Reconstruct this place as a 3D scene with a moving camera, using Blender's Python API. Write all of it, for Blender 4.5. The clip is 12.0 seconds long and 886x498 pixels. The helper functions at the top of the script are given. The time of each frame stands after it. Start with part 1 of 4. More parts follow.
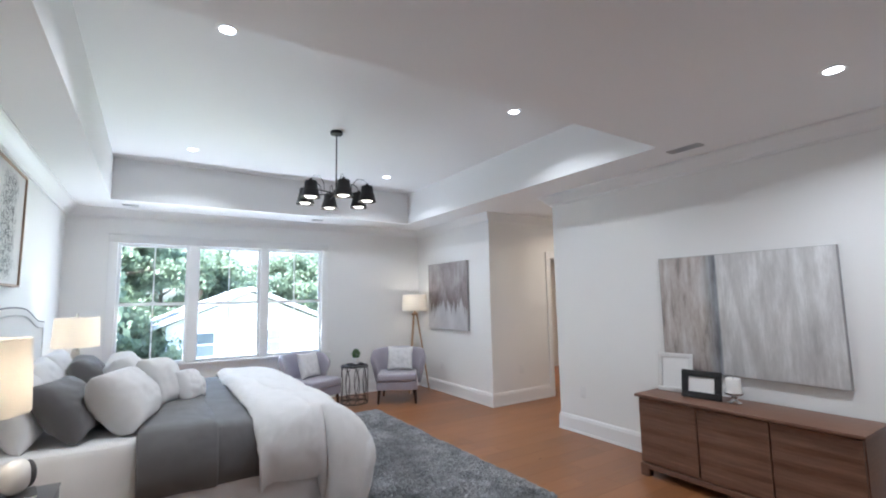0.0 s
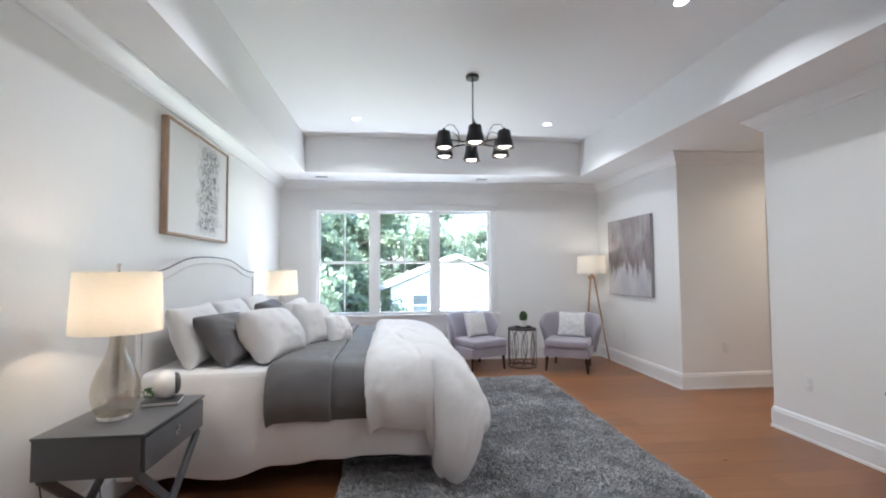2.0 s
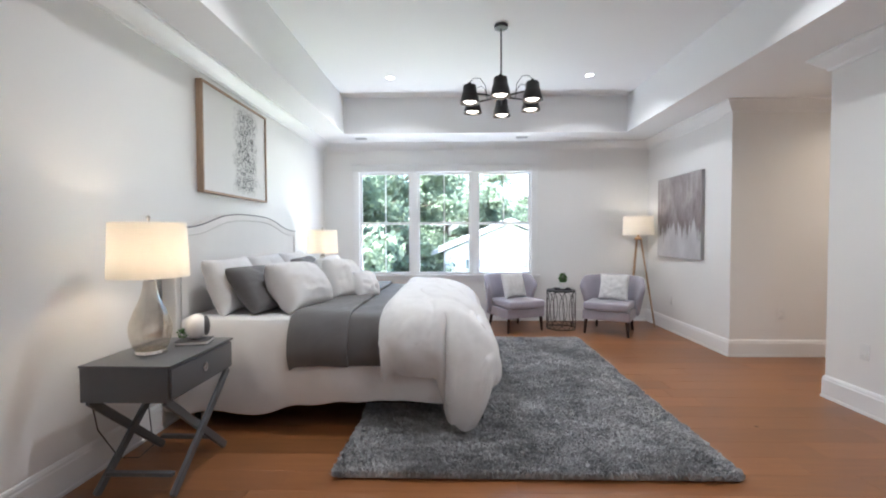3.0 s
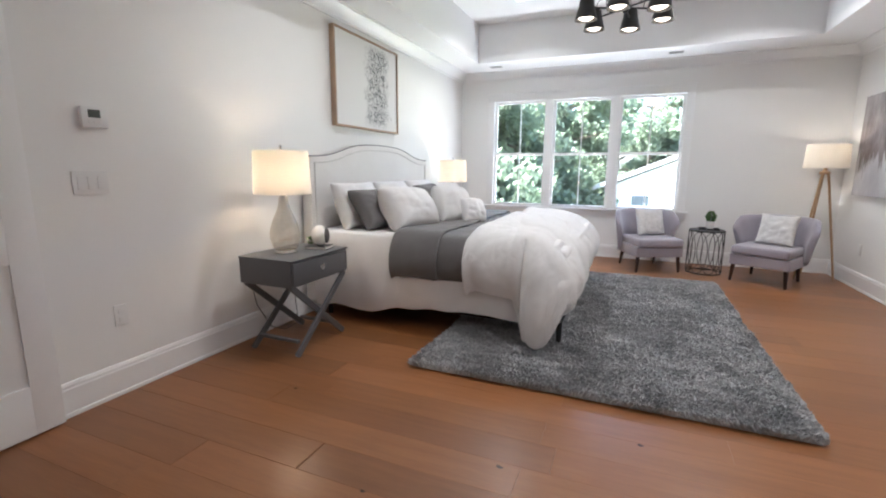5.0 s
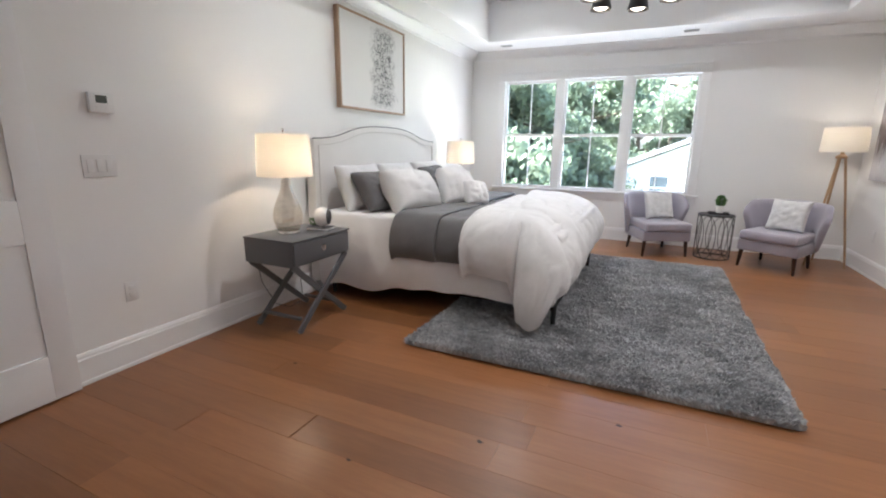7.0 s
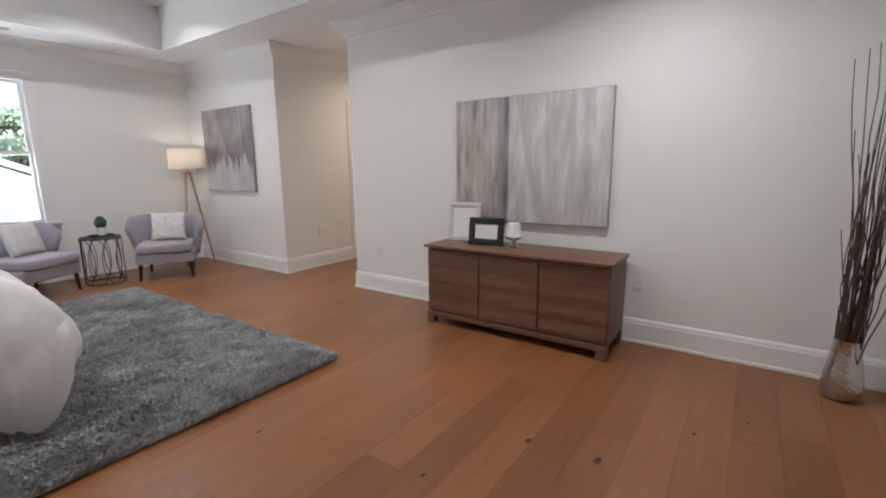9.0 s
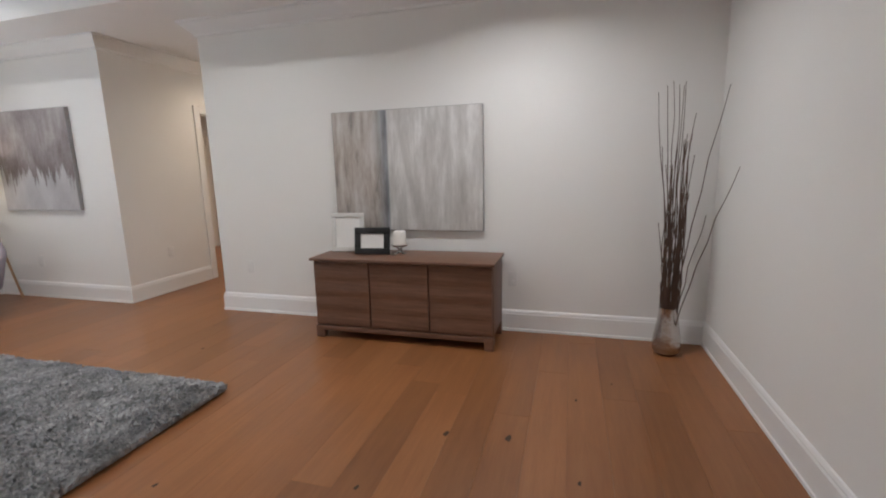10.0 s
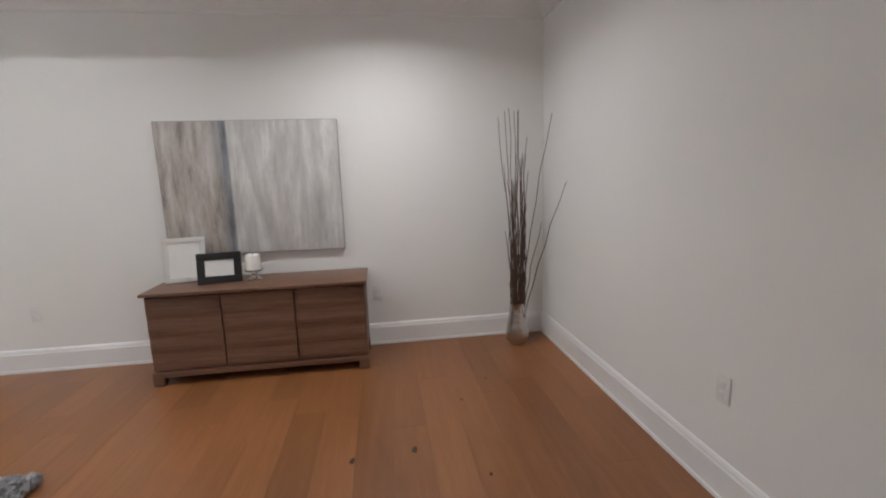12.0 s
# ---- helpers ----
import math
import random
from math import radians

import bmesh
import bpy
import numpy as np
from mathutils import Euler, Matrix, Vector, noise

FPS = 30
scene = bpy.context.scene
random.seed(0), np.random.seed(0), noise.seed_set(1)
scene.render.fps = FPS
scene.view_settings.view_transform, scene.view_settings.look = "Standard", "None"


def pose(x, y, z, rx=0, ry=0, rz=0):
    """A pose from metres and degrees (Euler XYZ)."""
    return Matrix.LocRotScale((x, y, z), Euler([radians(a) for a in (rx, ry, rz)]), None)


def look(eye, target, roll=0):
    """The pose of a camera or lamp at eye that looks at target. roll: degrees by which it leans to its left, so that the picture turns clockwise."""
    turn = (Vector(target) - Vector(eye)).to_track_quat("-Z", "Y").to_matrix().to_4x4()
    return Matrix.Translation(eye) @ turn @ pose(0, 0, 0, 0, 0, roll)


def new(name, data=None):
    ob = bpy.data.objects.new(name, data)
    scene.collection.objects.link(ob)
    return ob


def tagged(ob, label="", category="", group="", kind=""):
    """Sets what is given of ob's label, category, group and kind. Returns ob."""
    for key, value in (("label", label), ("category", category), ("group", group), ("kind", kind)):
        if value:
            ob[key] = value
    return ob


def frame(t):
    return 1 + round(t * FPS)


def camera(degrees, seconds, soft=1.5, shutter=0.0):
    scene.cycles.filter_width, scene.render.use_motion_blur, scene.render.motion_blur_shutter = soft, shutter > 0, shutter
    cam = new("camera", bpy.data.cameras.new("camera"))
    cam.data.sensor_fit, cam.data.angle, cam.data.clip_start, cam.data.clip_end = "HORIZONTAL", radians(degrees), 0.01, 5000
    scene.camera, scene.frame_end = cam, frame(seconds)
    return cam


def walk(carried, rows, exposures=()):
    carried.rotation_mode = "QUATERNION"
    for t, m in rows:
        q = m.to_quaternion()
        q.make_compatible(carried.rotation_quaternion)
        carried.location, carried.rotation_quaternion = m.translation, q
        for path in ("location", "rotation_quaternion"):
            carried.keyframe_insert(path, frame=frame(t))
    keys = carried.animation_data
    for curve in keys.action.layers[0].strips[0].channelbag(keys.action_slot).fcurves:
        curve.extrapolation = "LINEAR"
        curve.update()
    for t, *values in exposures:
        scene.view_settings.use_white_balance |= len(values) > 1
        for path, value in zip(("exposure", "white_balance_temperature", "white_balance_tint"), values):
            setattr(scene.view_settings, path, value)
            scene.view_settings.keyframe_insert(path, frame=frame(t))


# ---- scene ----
cam = camera(89.6, 12.0, soft=2.0)
PATH = [
    (0, (0.17, 0.198, 1.48), (1.253, 1.866, 1.695), -1.0),
    (0.5, (0.465, 0.351, 1.437), (1.228, 2.187, 1.657), -0.6),
    (1, (0.613, 0.359, 1.41), (1.131, 2.281, 1.605), -0.7),
    (1.5, (0.758, 0.353, 1.38), (1.088, 2.321, 1.526), -0.6),
    (2, (0.909, 0.348, 1.344), (1.123, 2.335, 1.436), -0.4),
    (2.5, (1.053, 0.346, 1.311), (1.153, 2.343, 1.329), -0.4),
    (3, (1.2, 0.332, 1.272), (1.151, 2.33, 1.212), -0.2),
    (5, (1.777, 0.25, 1.236), (1.017, 2.065, 0.881), 0.4),
    (5.5, (1.895, 0.247, 1.237), (1.017, 1.998, 0.83), 0.5),
    (6, (1.988, 0.24, 1.253), (1.031, 1.941, 0.817), 0.6),
    (6.5, (2.056, 0.229, 1.28), (1.047, 1.896, 0.827), 0.7),
    (8.5, (0.953, 0.394, 1.249), (2.103, 1.985, 0.863), 0.1),
    (9, (0.801, 0.426, 1.256), (2.412, 1.554, 0.896), -0.6),
    (9.5, (0.685, 0.527, 1.292), (2.485, 1.321, 0.935), -0.9),
    (10, (0.605, 0.612, 1.302), (2.496, 1.16, 0.954), -1.4),
    (10.5, (0.544, 0.689, 1.312), (2.49, 1.005, 0.974), -1.6),
    (11, (0.526, 0.77, 1.337), (2.495, 0.877, 1.003), -1.9),
    (11.5, (0.53, 0.858, 1.319), (2.504, 0.769, 1.005), -2.1),
    (12, (0.553, 0.98, 1.359), (2.508, 0.716, 1.028), -1.9),
]
EXPOSURES = [(0.0, 3.64, 5300, 8), (3.0, 3.7, 5550, 9), (6.5, 3.74, 5750, 10), (8.5, 3.58, 5750, 10), (9.5, 3.46, 5850, 10), (12.0, 3.44, 5850, 10)]
walk(cam, [(t, look(eye, target, roll)) for t, eye, target, roll in PATH], EXPOSURES)

# ---- light ----
world = bpy.data.worlds.new("sky")
scene.world = world
world.use_nodes = True
wn = world.node_tree.nodes
sky = wn.new("ShaderNodeTexSky")
sky.sky_type = "NISHITA"
sky.sun_disc = False
sky.sun_elevation, sky.sun_rotation = radians(50), radians(245)
sky.dust_density, sky.air_density = 4.0, 1.0
world.node_tree.links.new(sky.outputs[0], wn["Background"].inputs[0])
wn["Background"].inputs[1].default_value = 0.15

sun = new("sun", bpy.data.lights.new("sun", "SUN"))
sun.data.energy, sun.data.angle, sun.data.color = 5.0, radians(8), (1.0, 0.96, 0.9)
sun.rotation_euler = (0, radians(-40), radians(25))

WARM = (1.0, 0.76, 0.52)
DOWN = (1.0, 0.93, 0.85)
CAN_WATTS, BULB_WATTS = 1.25, 0.34


def lamp_light(name, kind, at, watts, colour, radius=0.04, aim=None, cone=150):
    ob = new(name, bpy.data.lights.new(name, kind))
    ob.location = at
    ob.data.energy, ob.data.color = watts, colour
    if kind == "AREA":
        ob.data.shape, ob.data.size = "DISK", radius * 2
        ob.data.spread = radians(cone)
    else:
        ob.data.shadow_soft_size = radius
    return ob


# added lamp hidden outside below the sill, standing in for daylight on the ceiling
FILL_WATTS = 6.0
sill_fill = new("sill_fill_lamp", bpy.data.lights.new("sill_fill_lamp", "AREA"))
sill_fill.data.shape, sill_fill.data.size, sill_fill.data.size_y = "RECTANGLE", 2.5, 0.28
sill_fill.data.energy, sill_fill.data.color = FILL_WATTS, (1.0, 0.99, 0.97)
sill_fill.matrix_basis = pose(1.065, 7.30, 0.67, 215, 0, 0)

# ---- materials ----
def shader(name):
    m = bpy.data.materials.new(name)
    m.use_nodes = True
    nt = m.node_tree
    return m, nt, nt.nodes["Principled BSDF"]


def link(nt, a, b):
    nt.links.new(a, b)


def coords(nt, scale=(1, 1, 1), kind="Object", shift=None):
    tc, mp = nt.nodes.new("ShaderNodeTexCoord"), nt.nodes.new("ShaderNodeMapping")
    mp.inputs["Scale"].default_value = scale
    link(nt, tc.outputs[kind], mp.inputs[0])
    if shift is not None:
        link(nt, shift, mp.inputs["Location"])
    return mp.outputs[0]


def noise_tex(nt, vec, scale, detail=4, rough=0.55):
    n = nt.nodes.new("ShaderNodeTexNoise")
    n.inputs["Scale"].default_value, n.inputs["Detail"].default_value, n.inputs["Roughness"].default_value = scale, detail, rough
    link(nt, vec, n.inputs["Vector"])
    return n.outputs[0]


def ramp(nt, fac, stops):
    r = nt.nodes.new("ShaderNodeValToRGB")
    e = r.color_ramp.elements
    while len(e) < len(stops):
        e.new(0.5)
    for el, (p, c) in zip(e, stops):
        el.position, el.color = p, (*c, 1)
    link(nt, fac, r.inputs[0])
    return r.outputs[0]


def calc(nt, op, a, b=None):
    n = nt.nodes.new("ShaderNodeMath")
    n.operation = op
    for i, v in enumerate((a, b)):
        if v is None:
            continue
        if isinstance(v, (int, float)):
            n.inputs[i].default_value = v
        else:
            link(nt, v, n.inputs[i])
    return n.outputs[0]


def blend(nt, fac, a, b, mode="MIX"):
    n = nt.nodes.new("ShaderNodeMix")
    n.data_type, n.blend_type = "RGBA", mode
    for i, v in ((0, fac), (6, a), (7, b)):
        if isinstance(v, (int, float)):
            n.inputs[i].default_value = v
        elif isinstance(v, tuple):
            n.inputs[i].default_value = (*v, 1)
        else:
            link(nt, v, n.inputs[i])
    return n.outputs[2]


def relief(nt, bsdf, height, strength, distance):
    b = nt.nodes.new("ShaderNodeBump")
    b.inputs["Strength"].default_value, b.inputs["Distance"].default_value = strength, distance
    link(nt, height, b.inputs["Height"])
    link(nt, b.outputs[0], bsdf.inputs["Normal"])


def plain(name, colour, rough=0.5, metal=0.0, vary=0.06, coarse=3.0, fine=60.0, bump=0.1, depth=0.002, coat=0.0, sheen=0.0):
    """A painted, woven or metal surface with stains at one scale and grain at another."""
    m, nt, b = shader(name)
    v = coords(nt)
    big, small = noise_tex(nt, v, coarse), noise_tex(nt, v, fine)
    lo, hi = tuple(c * (1 - vary) for c in colour), tuple(min(c * (1 + vary), 1) for c in colour)
    both = calc(nt, "ADD", calc(nt, "MULTIPLY", big, 0.6), calc(nt, "MULTIPLY", small, 0.4))
    link(nt, ramp(nt, both, [(0.3, lo), (0.7, hi)]), b.inputs["Base Color"])
    r = nt.nodes.new("ShaderNodeMapRange")
    r.inputs["To Min"].default_value, r.inputs["To Max"].default_value = max(rough - 0.08, 0.02), min(rough + 0.08, 1)
    link(nt, big, r.inputs[0])
    link(nt, r.outputs[0], b.inputs["Roughness"])
    b.inputs["Metallic"].default_value = metal
    b.inputs["Coat Weight"].default_value = coat
    b.inputs["Sheen Weight"].default_value = sheen
    if bump:
        relief(nt, b, small, bump, depth)
    return m


def woven(name, colour, vary=0.1, thread=900.0, rough=0.9, bump=0.3, fold=6.0, sheen=0.2):
    """Cloth: crossed threads over soft creases."""
    m, nt, b = shader(name)
    v = coords(nt)
    big = noise_tex(nt, v, fold, 5)
    wa, wb = nt.nodes.new("ShaderNodeTexWave"), nt.nodes.new("ShaderNodeTexWave")
    wa.bands_direction, wb.bands_direction = "DIAGONAL", "Z"
    for w in (wa, wb):
        w.inputs["Scale"].default_value, w.inputs["Distortion"].default_value = thread / 6.0, 2.0
        link(nt, v, w.inputs[0])
    weave = calc(nt, "MULTIPLY", wa.outputs[1], wb.outputs[1])
    lo, hi = tuple(c * (1 - vary) for c in colour), tuple(min(c * (1 + vary), 1) for c in colour)
    link(nt, ramp(nt, calc(nt, "ADD", calc(nt, "MULTIPLY", big, 0.75), calc(nt, "MULTIPLY", weave, 0.25)), [(0.25, lo), (0.75, hi)]), b.inputs["Base Color"])
    b.inputs["Roughness"].default_value = rough
    b.inputs["Sheen Weight"].default_value = sheen
    relief(nt, b, calc(nt, "ADD", calc(nt, "MULTIPLY", big, 1.0), calc(nt, "MULTIPLY", weave, 0.06)), bump, 0.02)
    return m


def timber(name, dark, light, grain=(1, 14, 14), rough=0.45, scale=6.0, coat=0.0, bump=0.12, by_piece=0.0, knots=False):
    """Wood with its grain along the axis of the smallest scale."""
    m, nt, b = shader(name)
    info = nt.nodes.new("ShaderNodeObjectInfo")
    off = calc(nt, "MULTIPLY", info.outputs["Random"], 37.0)
    cm = nt.nodes.new("ShaderNodeCombineXYZ")
    for i in range(3):
        link(nt, off, cm.inputs[i])
    v = coords(nt, grain, shift=cm.outputs[0])
    g, fineg = noise_tex(nt, v, scale, 6, 0.6), noise_tex(nt, v, scale * 5, 3, 0.6)
    streak = calc(nt, "ADD", calc(nt, "MULTIPLY", g, 0.7), calc(nt, "MULTIPLY", fineg, 0.3))
    col = ramp(nt, streak, [(0.3, dark), (0.52, tuple((d + l) / 2 for d, l in zip(dark, light))), (0.72, light)])
    broad = noise_tex(nt, coords(nt, shift=cm.outputs[0]), 1.1, 3)
    col = blend(nt, 1.0, col, ramp(nt, broad, [(0.3, (0.86, 0.84, 0.82)), (0.7, (1, 1, 1))]), "MULTIPLY")
    if by_piece:
        col = blend(nt, 1.0, col, ramp(nt, info.outputs["Random"], [(0.0, (1 - by_piece,) * 3), (1.0, (1, 1, 1))]), "MULTIPLY")
    link(nt, col, b.inputs["Base Color"])
    rr = nt.nodes.new("ShaderNodeMapRange")
    rr.inputs["To Min"].default_value, rr.inputs["To Max"].default_value = rough - 0.07, rough + 0.1
    link(nt, streak, rr.inputs[0])
    link(nt, rr.outputs[0], b.inputs["Roughness"])
    b.inputs["Coat Weight"].default_value, b.inputs["Coat Roughness"].default_value = coat, 0.2
    relief(nt, b, fineg, bump, 0.002)
    return m


def glass(name, colour=(1, 1, 1)):
    m, nt, b = shader(name)
    nt.nodes.remove(b)
    out = nt.nodes["Material Output"]
    t, g, mx, fr = (nt.nodes.new(k) for k in ("ShaderNodeBsdfTransparent", "ShaderNodeBsdfGlossy", "ShaderNodeMixShader", "ShaderNodeFresnel"))
    t.inputs[0].default_value = (*colour, 1)
    g.inputs["Roughness"].default_value = 0.02
    fr.inputs[0].default_value = 1.35
    link(nt, fr.outputs[0], mx.inputs[0])
    link(nt, t.outputs[0], mx.inputs[1])
    link(nt, g.outputs[0], mx.inputs[2])
    link(nt, mx.outputs[0], out.inputs[0])
    return m


def glowing(name, colour, strength):
    m, nt, b = shader(name)
    b.inputs["Base Color"].default_value = (0.8, 0.8, 0.78, 1)
    b.inputs["Emission Color"].default_value, b.inputs["Emission Strength"].default_value = (*colour, 1), strength
    return m


def shade_cloth(name, colour):
    """Thin linen that lets the bulb's light through."""
    m, nt, b = shader(name)
    tr, mx = nt.nodes.new("ShaderNodeBsdfTranslucent"), nt.nodes.new("ShaderNodeMixShader")
    v = coords(nt)
    w = noise_tex(nt, coords(nt, (1, 1, 9)), 120, 2)
    c = ramp(nt, w, [(0.3, tuple(x * 0.93 for x in colour)), (0.7, colour)])
    link(nt, c, b.inputs["Base Color"])
    link(nt, c, tr.inputs[0])
    b.inputs["Roughness"].default_value = 0.9
    mx.inputs[0].default_value = 0.5
    link(nt, b.outputs[0], mx.inputs[1])
    link(nt, tr.outputs[0], mx.inputs[2])
    link(nt, mx.outputs[0], nt.nodes["Material Output"].inputs[0])
    return m


def leafy(name, colour):
    """Leaves that let some of the light through, lighter and darker by clump and by leaf."""
    m, nt, b = shader(name)
    geo, tr, mx = (nt.nodes.new(k) for k in ("ShaderNodeNewGeometry", "ShaderNodeBsdfTranslucent", "ShaderNodeMixShader"))
    f = calc(nt, "ADD", calc(nt, "MULTIPLY", noise_tex(nt, coords(nt), 0.8, 4), 0.7), calc(nt, "MULTIPLY", geo.outputs["Random Per Island"], 0.3))
    c = ramp(nt, f, [(0.3, tuple(x * 0.65 for x in colour)), (0.7, tuple(x * 1.35 for x in colour))])
    link(nt, c, b.inputs["Base Color"])
    through_leaf = ramp(nt, f, [(0.3, tuple(x * 1.2 for x in colour)), (0.7, tuple(x * 1.7 for x in colour))])
    link(nt, through_leaf, tr.inputs[0])
    b.inputs["Roughness"].default_value = 0.6
    mx.inputs[0].default_value = 0.62
    link(nt, b.outputs[0], mx.inputs[1])
    link(nt, tr.outputs[0], mx.inputs[2])
    link(nt, mx.outputs[0], nt.nodes["Material Output"].inputs[0])
    return m


def silvered(name):
    """Half-silvered blown glass: part mirror, part clear, with faint speckle."""
    m, nt, b = shader(name)
    nt.nodes.remove(b)
    t, g, mx = (nt.nodes.new(k) for k in ("ShaderNodeBsdfTransparent", "ShaderNodeBsdfGlossy", "ShaderNodeMixShader"))
    t.inputs[0].default_value = (0.92, 0.89, 0.84, 1)
    g.inputs["Color"].default_value = (0.82, 0.79, 0.73, 1)
    g.inputs["Roughness"].default_value = 0.07
    sp = noise_tex(nt, coords(nt), 30, 6, 0.7)
    r = nt.nodes.new("ShaderNodeMapRange")
    r.inputs[1].default_value, r.inputs[2].default_value, r.inputs[3].default_value, r.inputs[4].default_value = 0.35, 0.7, 0.18, 0.5
    link(nt, sp, r.inputs[0])
    link(nt, r.outputs[0], mx.inputs[0])
    link(nt, t.outputs[0], mx.inputs[1])
    link(nt, g.outputs[0], mx.inputs[2])
    link(nt, mx.outputs[0], nt.nodes["Material Output"].inputs[0])
    return m


WALL = plain("wall_paint", (0.83, 0.825, 0.81), 0.62, vary=0.025, coarse=0.8, fine=220, bump=0.06, depth=0.001)
TAN = plain("tan_paint", (0.50, 0.38, 0.29), 0.65, vary=0.04, coarse=0.8, fine=200, bump=0.05, depth=0.001)
CEIL = plain("ceiling_paint", (0.86, 0.86, 0.855), 0.8, vary=0.02, coarse=0.7, fine=200, bump=0.06, depth=0.001)
TRIM = plain("trim_paint", (0.84, 0.84, 0.835), 0.34, vary=0.02, coarse=2, fine=90, bump=0.03, depth=0.001)
OAK = timber("oak_floor", (0.265, 0.106, 0.037), (0.365, 0.157, 0.058), (0.55, 6, 6), 0.30, 4.0, 0.0, 0.03, 0.28)
UNDER = plain("floor_joint", (0.10, 0.045, 0.02), 0.8)
KNOT = plain("oak_knot", (0.045, 0.022, 0.012), 0.6, vary=0.4, fine=200)
GREY_PAINT = plain("grey_lacquer", (0.115, 0.118, 0.125), 0.32, vary=0.05, coarse=5, fine=150, bump=0.04, depth=0.001)
WALNUT = timber("walnut_veneer", (0.115, 0.058, 0.037), (0.255, 0.137, 0.087), (9, 0.7, 14), 0.42, 4.5, 0.0, 0.15)
WHITE_LINEN = woven("white_linen", (0.80, 0.79, 0.78), 0.04, bump=0.7, fold=11.0)
SHEET = woven("white_sheet", (0.80, 0.79, 0.785), 0.05, bump=0.3)
GREY_LINEN = woven("grey_linen", (0.138, 0.132, 0.130), 0.14, rough=0.7, bump=0.5)
HEADBOARD = woven("oatmeal_linen", (0.72, 0.70, 0.675), 0.05, bump=0.12, fold=3.0)
LILAC = woven("lilac_grey_velvet", (0.36, 0.335, 0.385), 0.12, bump=0.12, fold=4.0, sheen=0.5)
CUSHION = woven("printed_cushion", (0.68, 0.67, 0.66), 0.16, bump=0.2, fold=14.0)
BLACK = plain("black_metal", (0.012, 0.012, 0.013), 0.45, vary=0.2, bump=0.05)
IRON = plain("dark_iron", (0.05, 0.048, 0.046), 0.4, 0.7, vary=0.2)
LEGWOOD = timber("dark_leg_wood", (0.02, 0.009, 0.006), (0.05, 0.022, 0.014), (9, 9, 1), 0.4)
CHROME = plain("polished_nickel", (0.75, 0.74, 0.72), 0.14, 1.0, vary=0.05, bump=0.0)
STEEL = plain("hammered_steel", (0.55, 0.52, 0.49), 0.22, 1.0, vary=0.12, coarse=8, fine=45, bump=0.7, depth=0.006)
MERCURY = silvered("mercury_glass")
SHADE = shade_cloth("linen_shade", (0.88, 0.85, 0.79))
BULB = glowing("bulb", (1.0, 0.82, 0.60), 0.5)
LED = glowing("led_lens", (1.0, 0.95, 0.88), 1.4)
PANE = glass("window_glass", (0.97, 0.985, 0.98))
GLASS_TOP = glass("table_glass", (0.55, 0.6, 0.6))
PLASTIC = plain("white_plastic", (0.78, 0.78, 0.77), 0.35, vary=0.02, bump=0.0)
SCREEN = plain("grey_screen", (0.10, 0.12, 0.11), 0.2, vary=0.05, bump=0.0)
LAMPWOOD = timber("ash_wood", (0.33, 0.20, 0.11), (0.52, 0.35, 0.2), (9, 9, 1), 0.45)
FRAMEWOOD = timber("pale_oak_frame", (0.30, 0.20, 0.13), (0.5, 0.36, 0.25), (12, 12, 1), 0.5)
CERAMIC = plain("white_ceramic", (0.82, 0.80, 0.77), 0.3, vary=0.04, bump=0.0, coat=0.4)
WAX = plain("white_wax", (0.86, 0.84, 0.80), 0.5, vary=0.03, bump=0.05)
PAPER = plain("paper", (0.80, 0.79, 0.77), 0.8, vary=0.03)
COVER = plain("dark_cover", (0.07, 0.068, 0.07), 0.55, vary=0.1)
TWIG = timber("dried_twig", (0.04, 0.022, 0.016), (0.17, 0.10, 0.07), (9, 9, 1), 0.6)
LEAF = plain("small_leaves", (0.07, 0.16, 0.035), 0.5, vary=0.35, coarse=30)
VENT = plain("vent_paint", (0.42, 0.42, 0.42), 0.5, vary=0.03)
DARK = plain("dark_gap", (0.02, 0.02, 0.02), 0.9)
FOLIAGE = leafy("tree_leaves", (0.15, 0.185, 0.125))
BARK = plain("bark", (0.12, 0.09, 0.065), 0.9, vary=0.3, coarse=3, fine=30, bump=0.6, depth=0.02)
SIDING = plain("white_siding", (0.80, 0.80, 0.80), 0.6, vary=0.04)
ROOF = plain("grey_shingle", (0.27, 0.27, 0.28), 0.9, vary=0.2, coarse=2, fine=20)
GRASS = plain("lawn", (0.20, 0.215, 0.12), 0.9, vary=0.35, coarse=0.6, fine=14, bump=0.4, depth=0.03)
DARKPANE = plain("far_window_pane", (0.12, 0.14, 0.15), 0.1, vary=0.1, bump=0.0)


def rug_material():
    m, nt, b = shader("grey_shag_pile")
    v = coords(nt)
    big, mid = noise_tex(nt, v, 7.0, 5, 0.7), noise_tex(nt, v, 30, 3)
    geo = nt.nodes.new("ShaderNodeNewGeometry")
    s = calc(nt, "ADD", calc(nt, "ADD", calc(nt, "MULTIPLY", big, 0.6), calc(nt, "MULTIPLY", mid, 0.3)), calc(nt, "MULTIPLY", geo.outputs["Random Per Island"], 0.08))
    link(nt, ramp(nt, s, [(0.38, (0.27, 0.272, 0.276)), (0.50, (0.42, 0.422, 0.426)), (0.62, (0.62, 0.622, 0.626))]), b.inputs["Base Color"])
    b.inputs["Roughness"].default_value = 0.85
    b.inputs["Sheen Weight"].default_value = 0.3
    return m


RUG = rug_material()


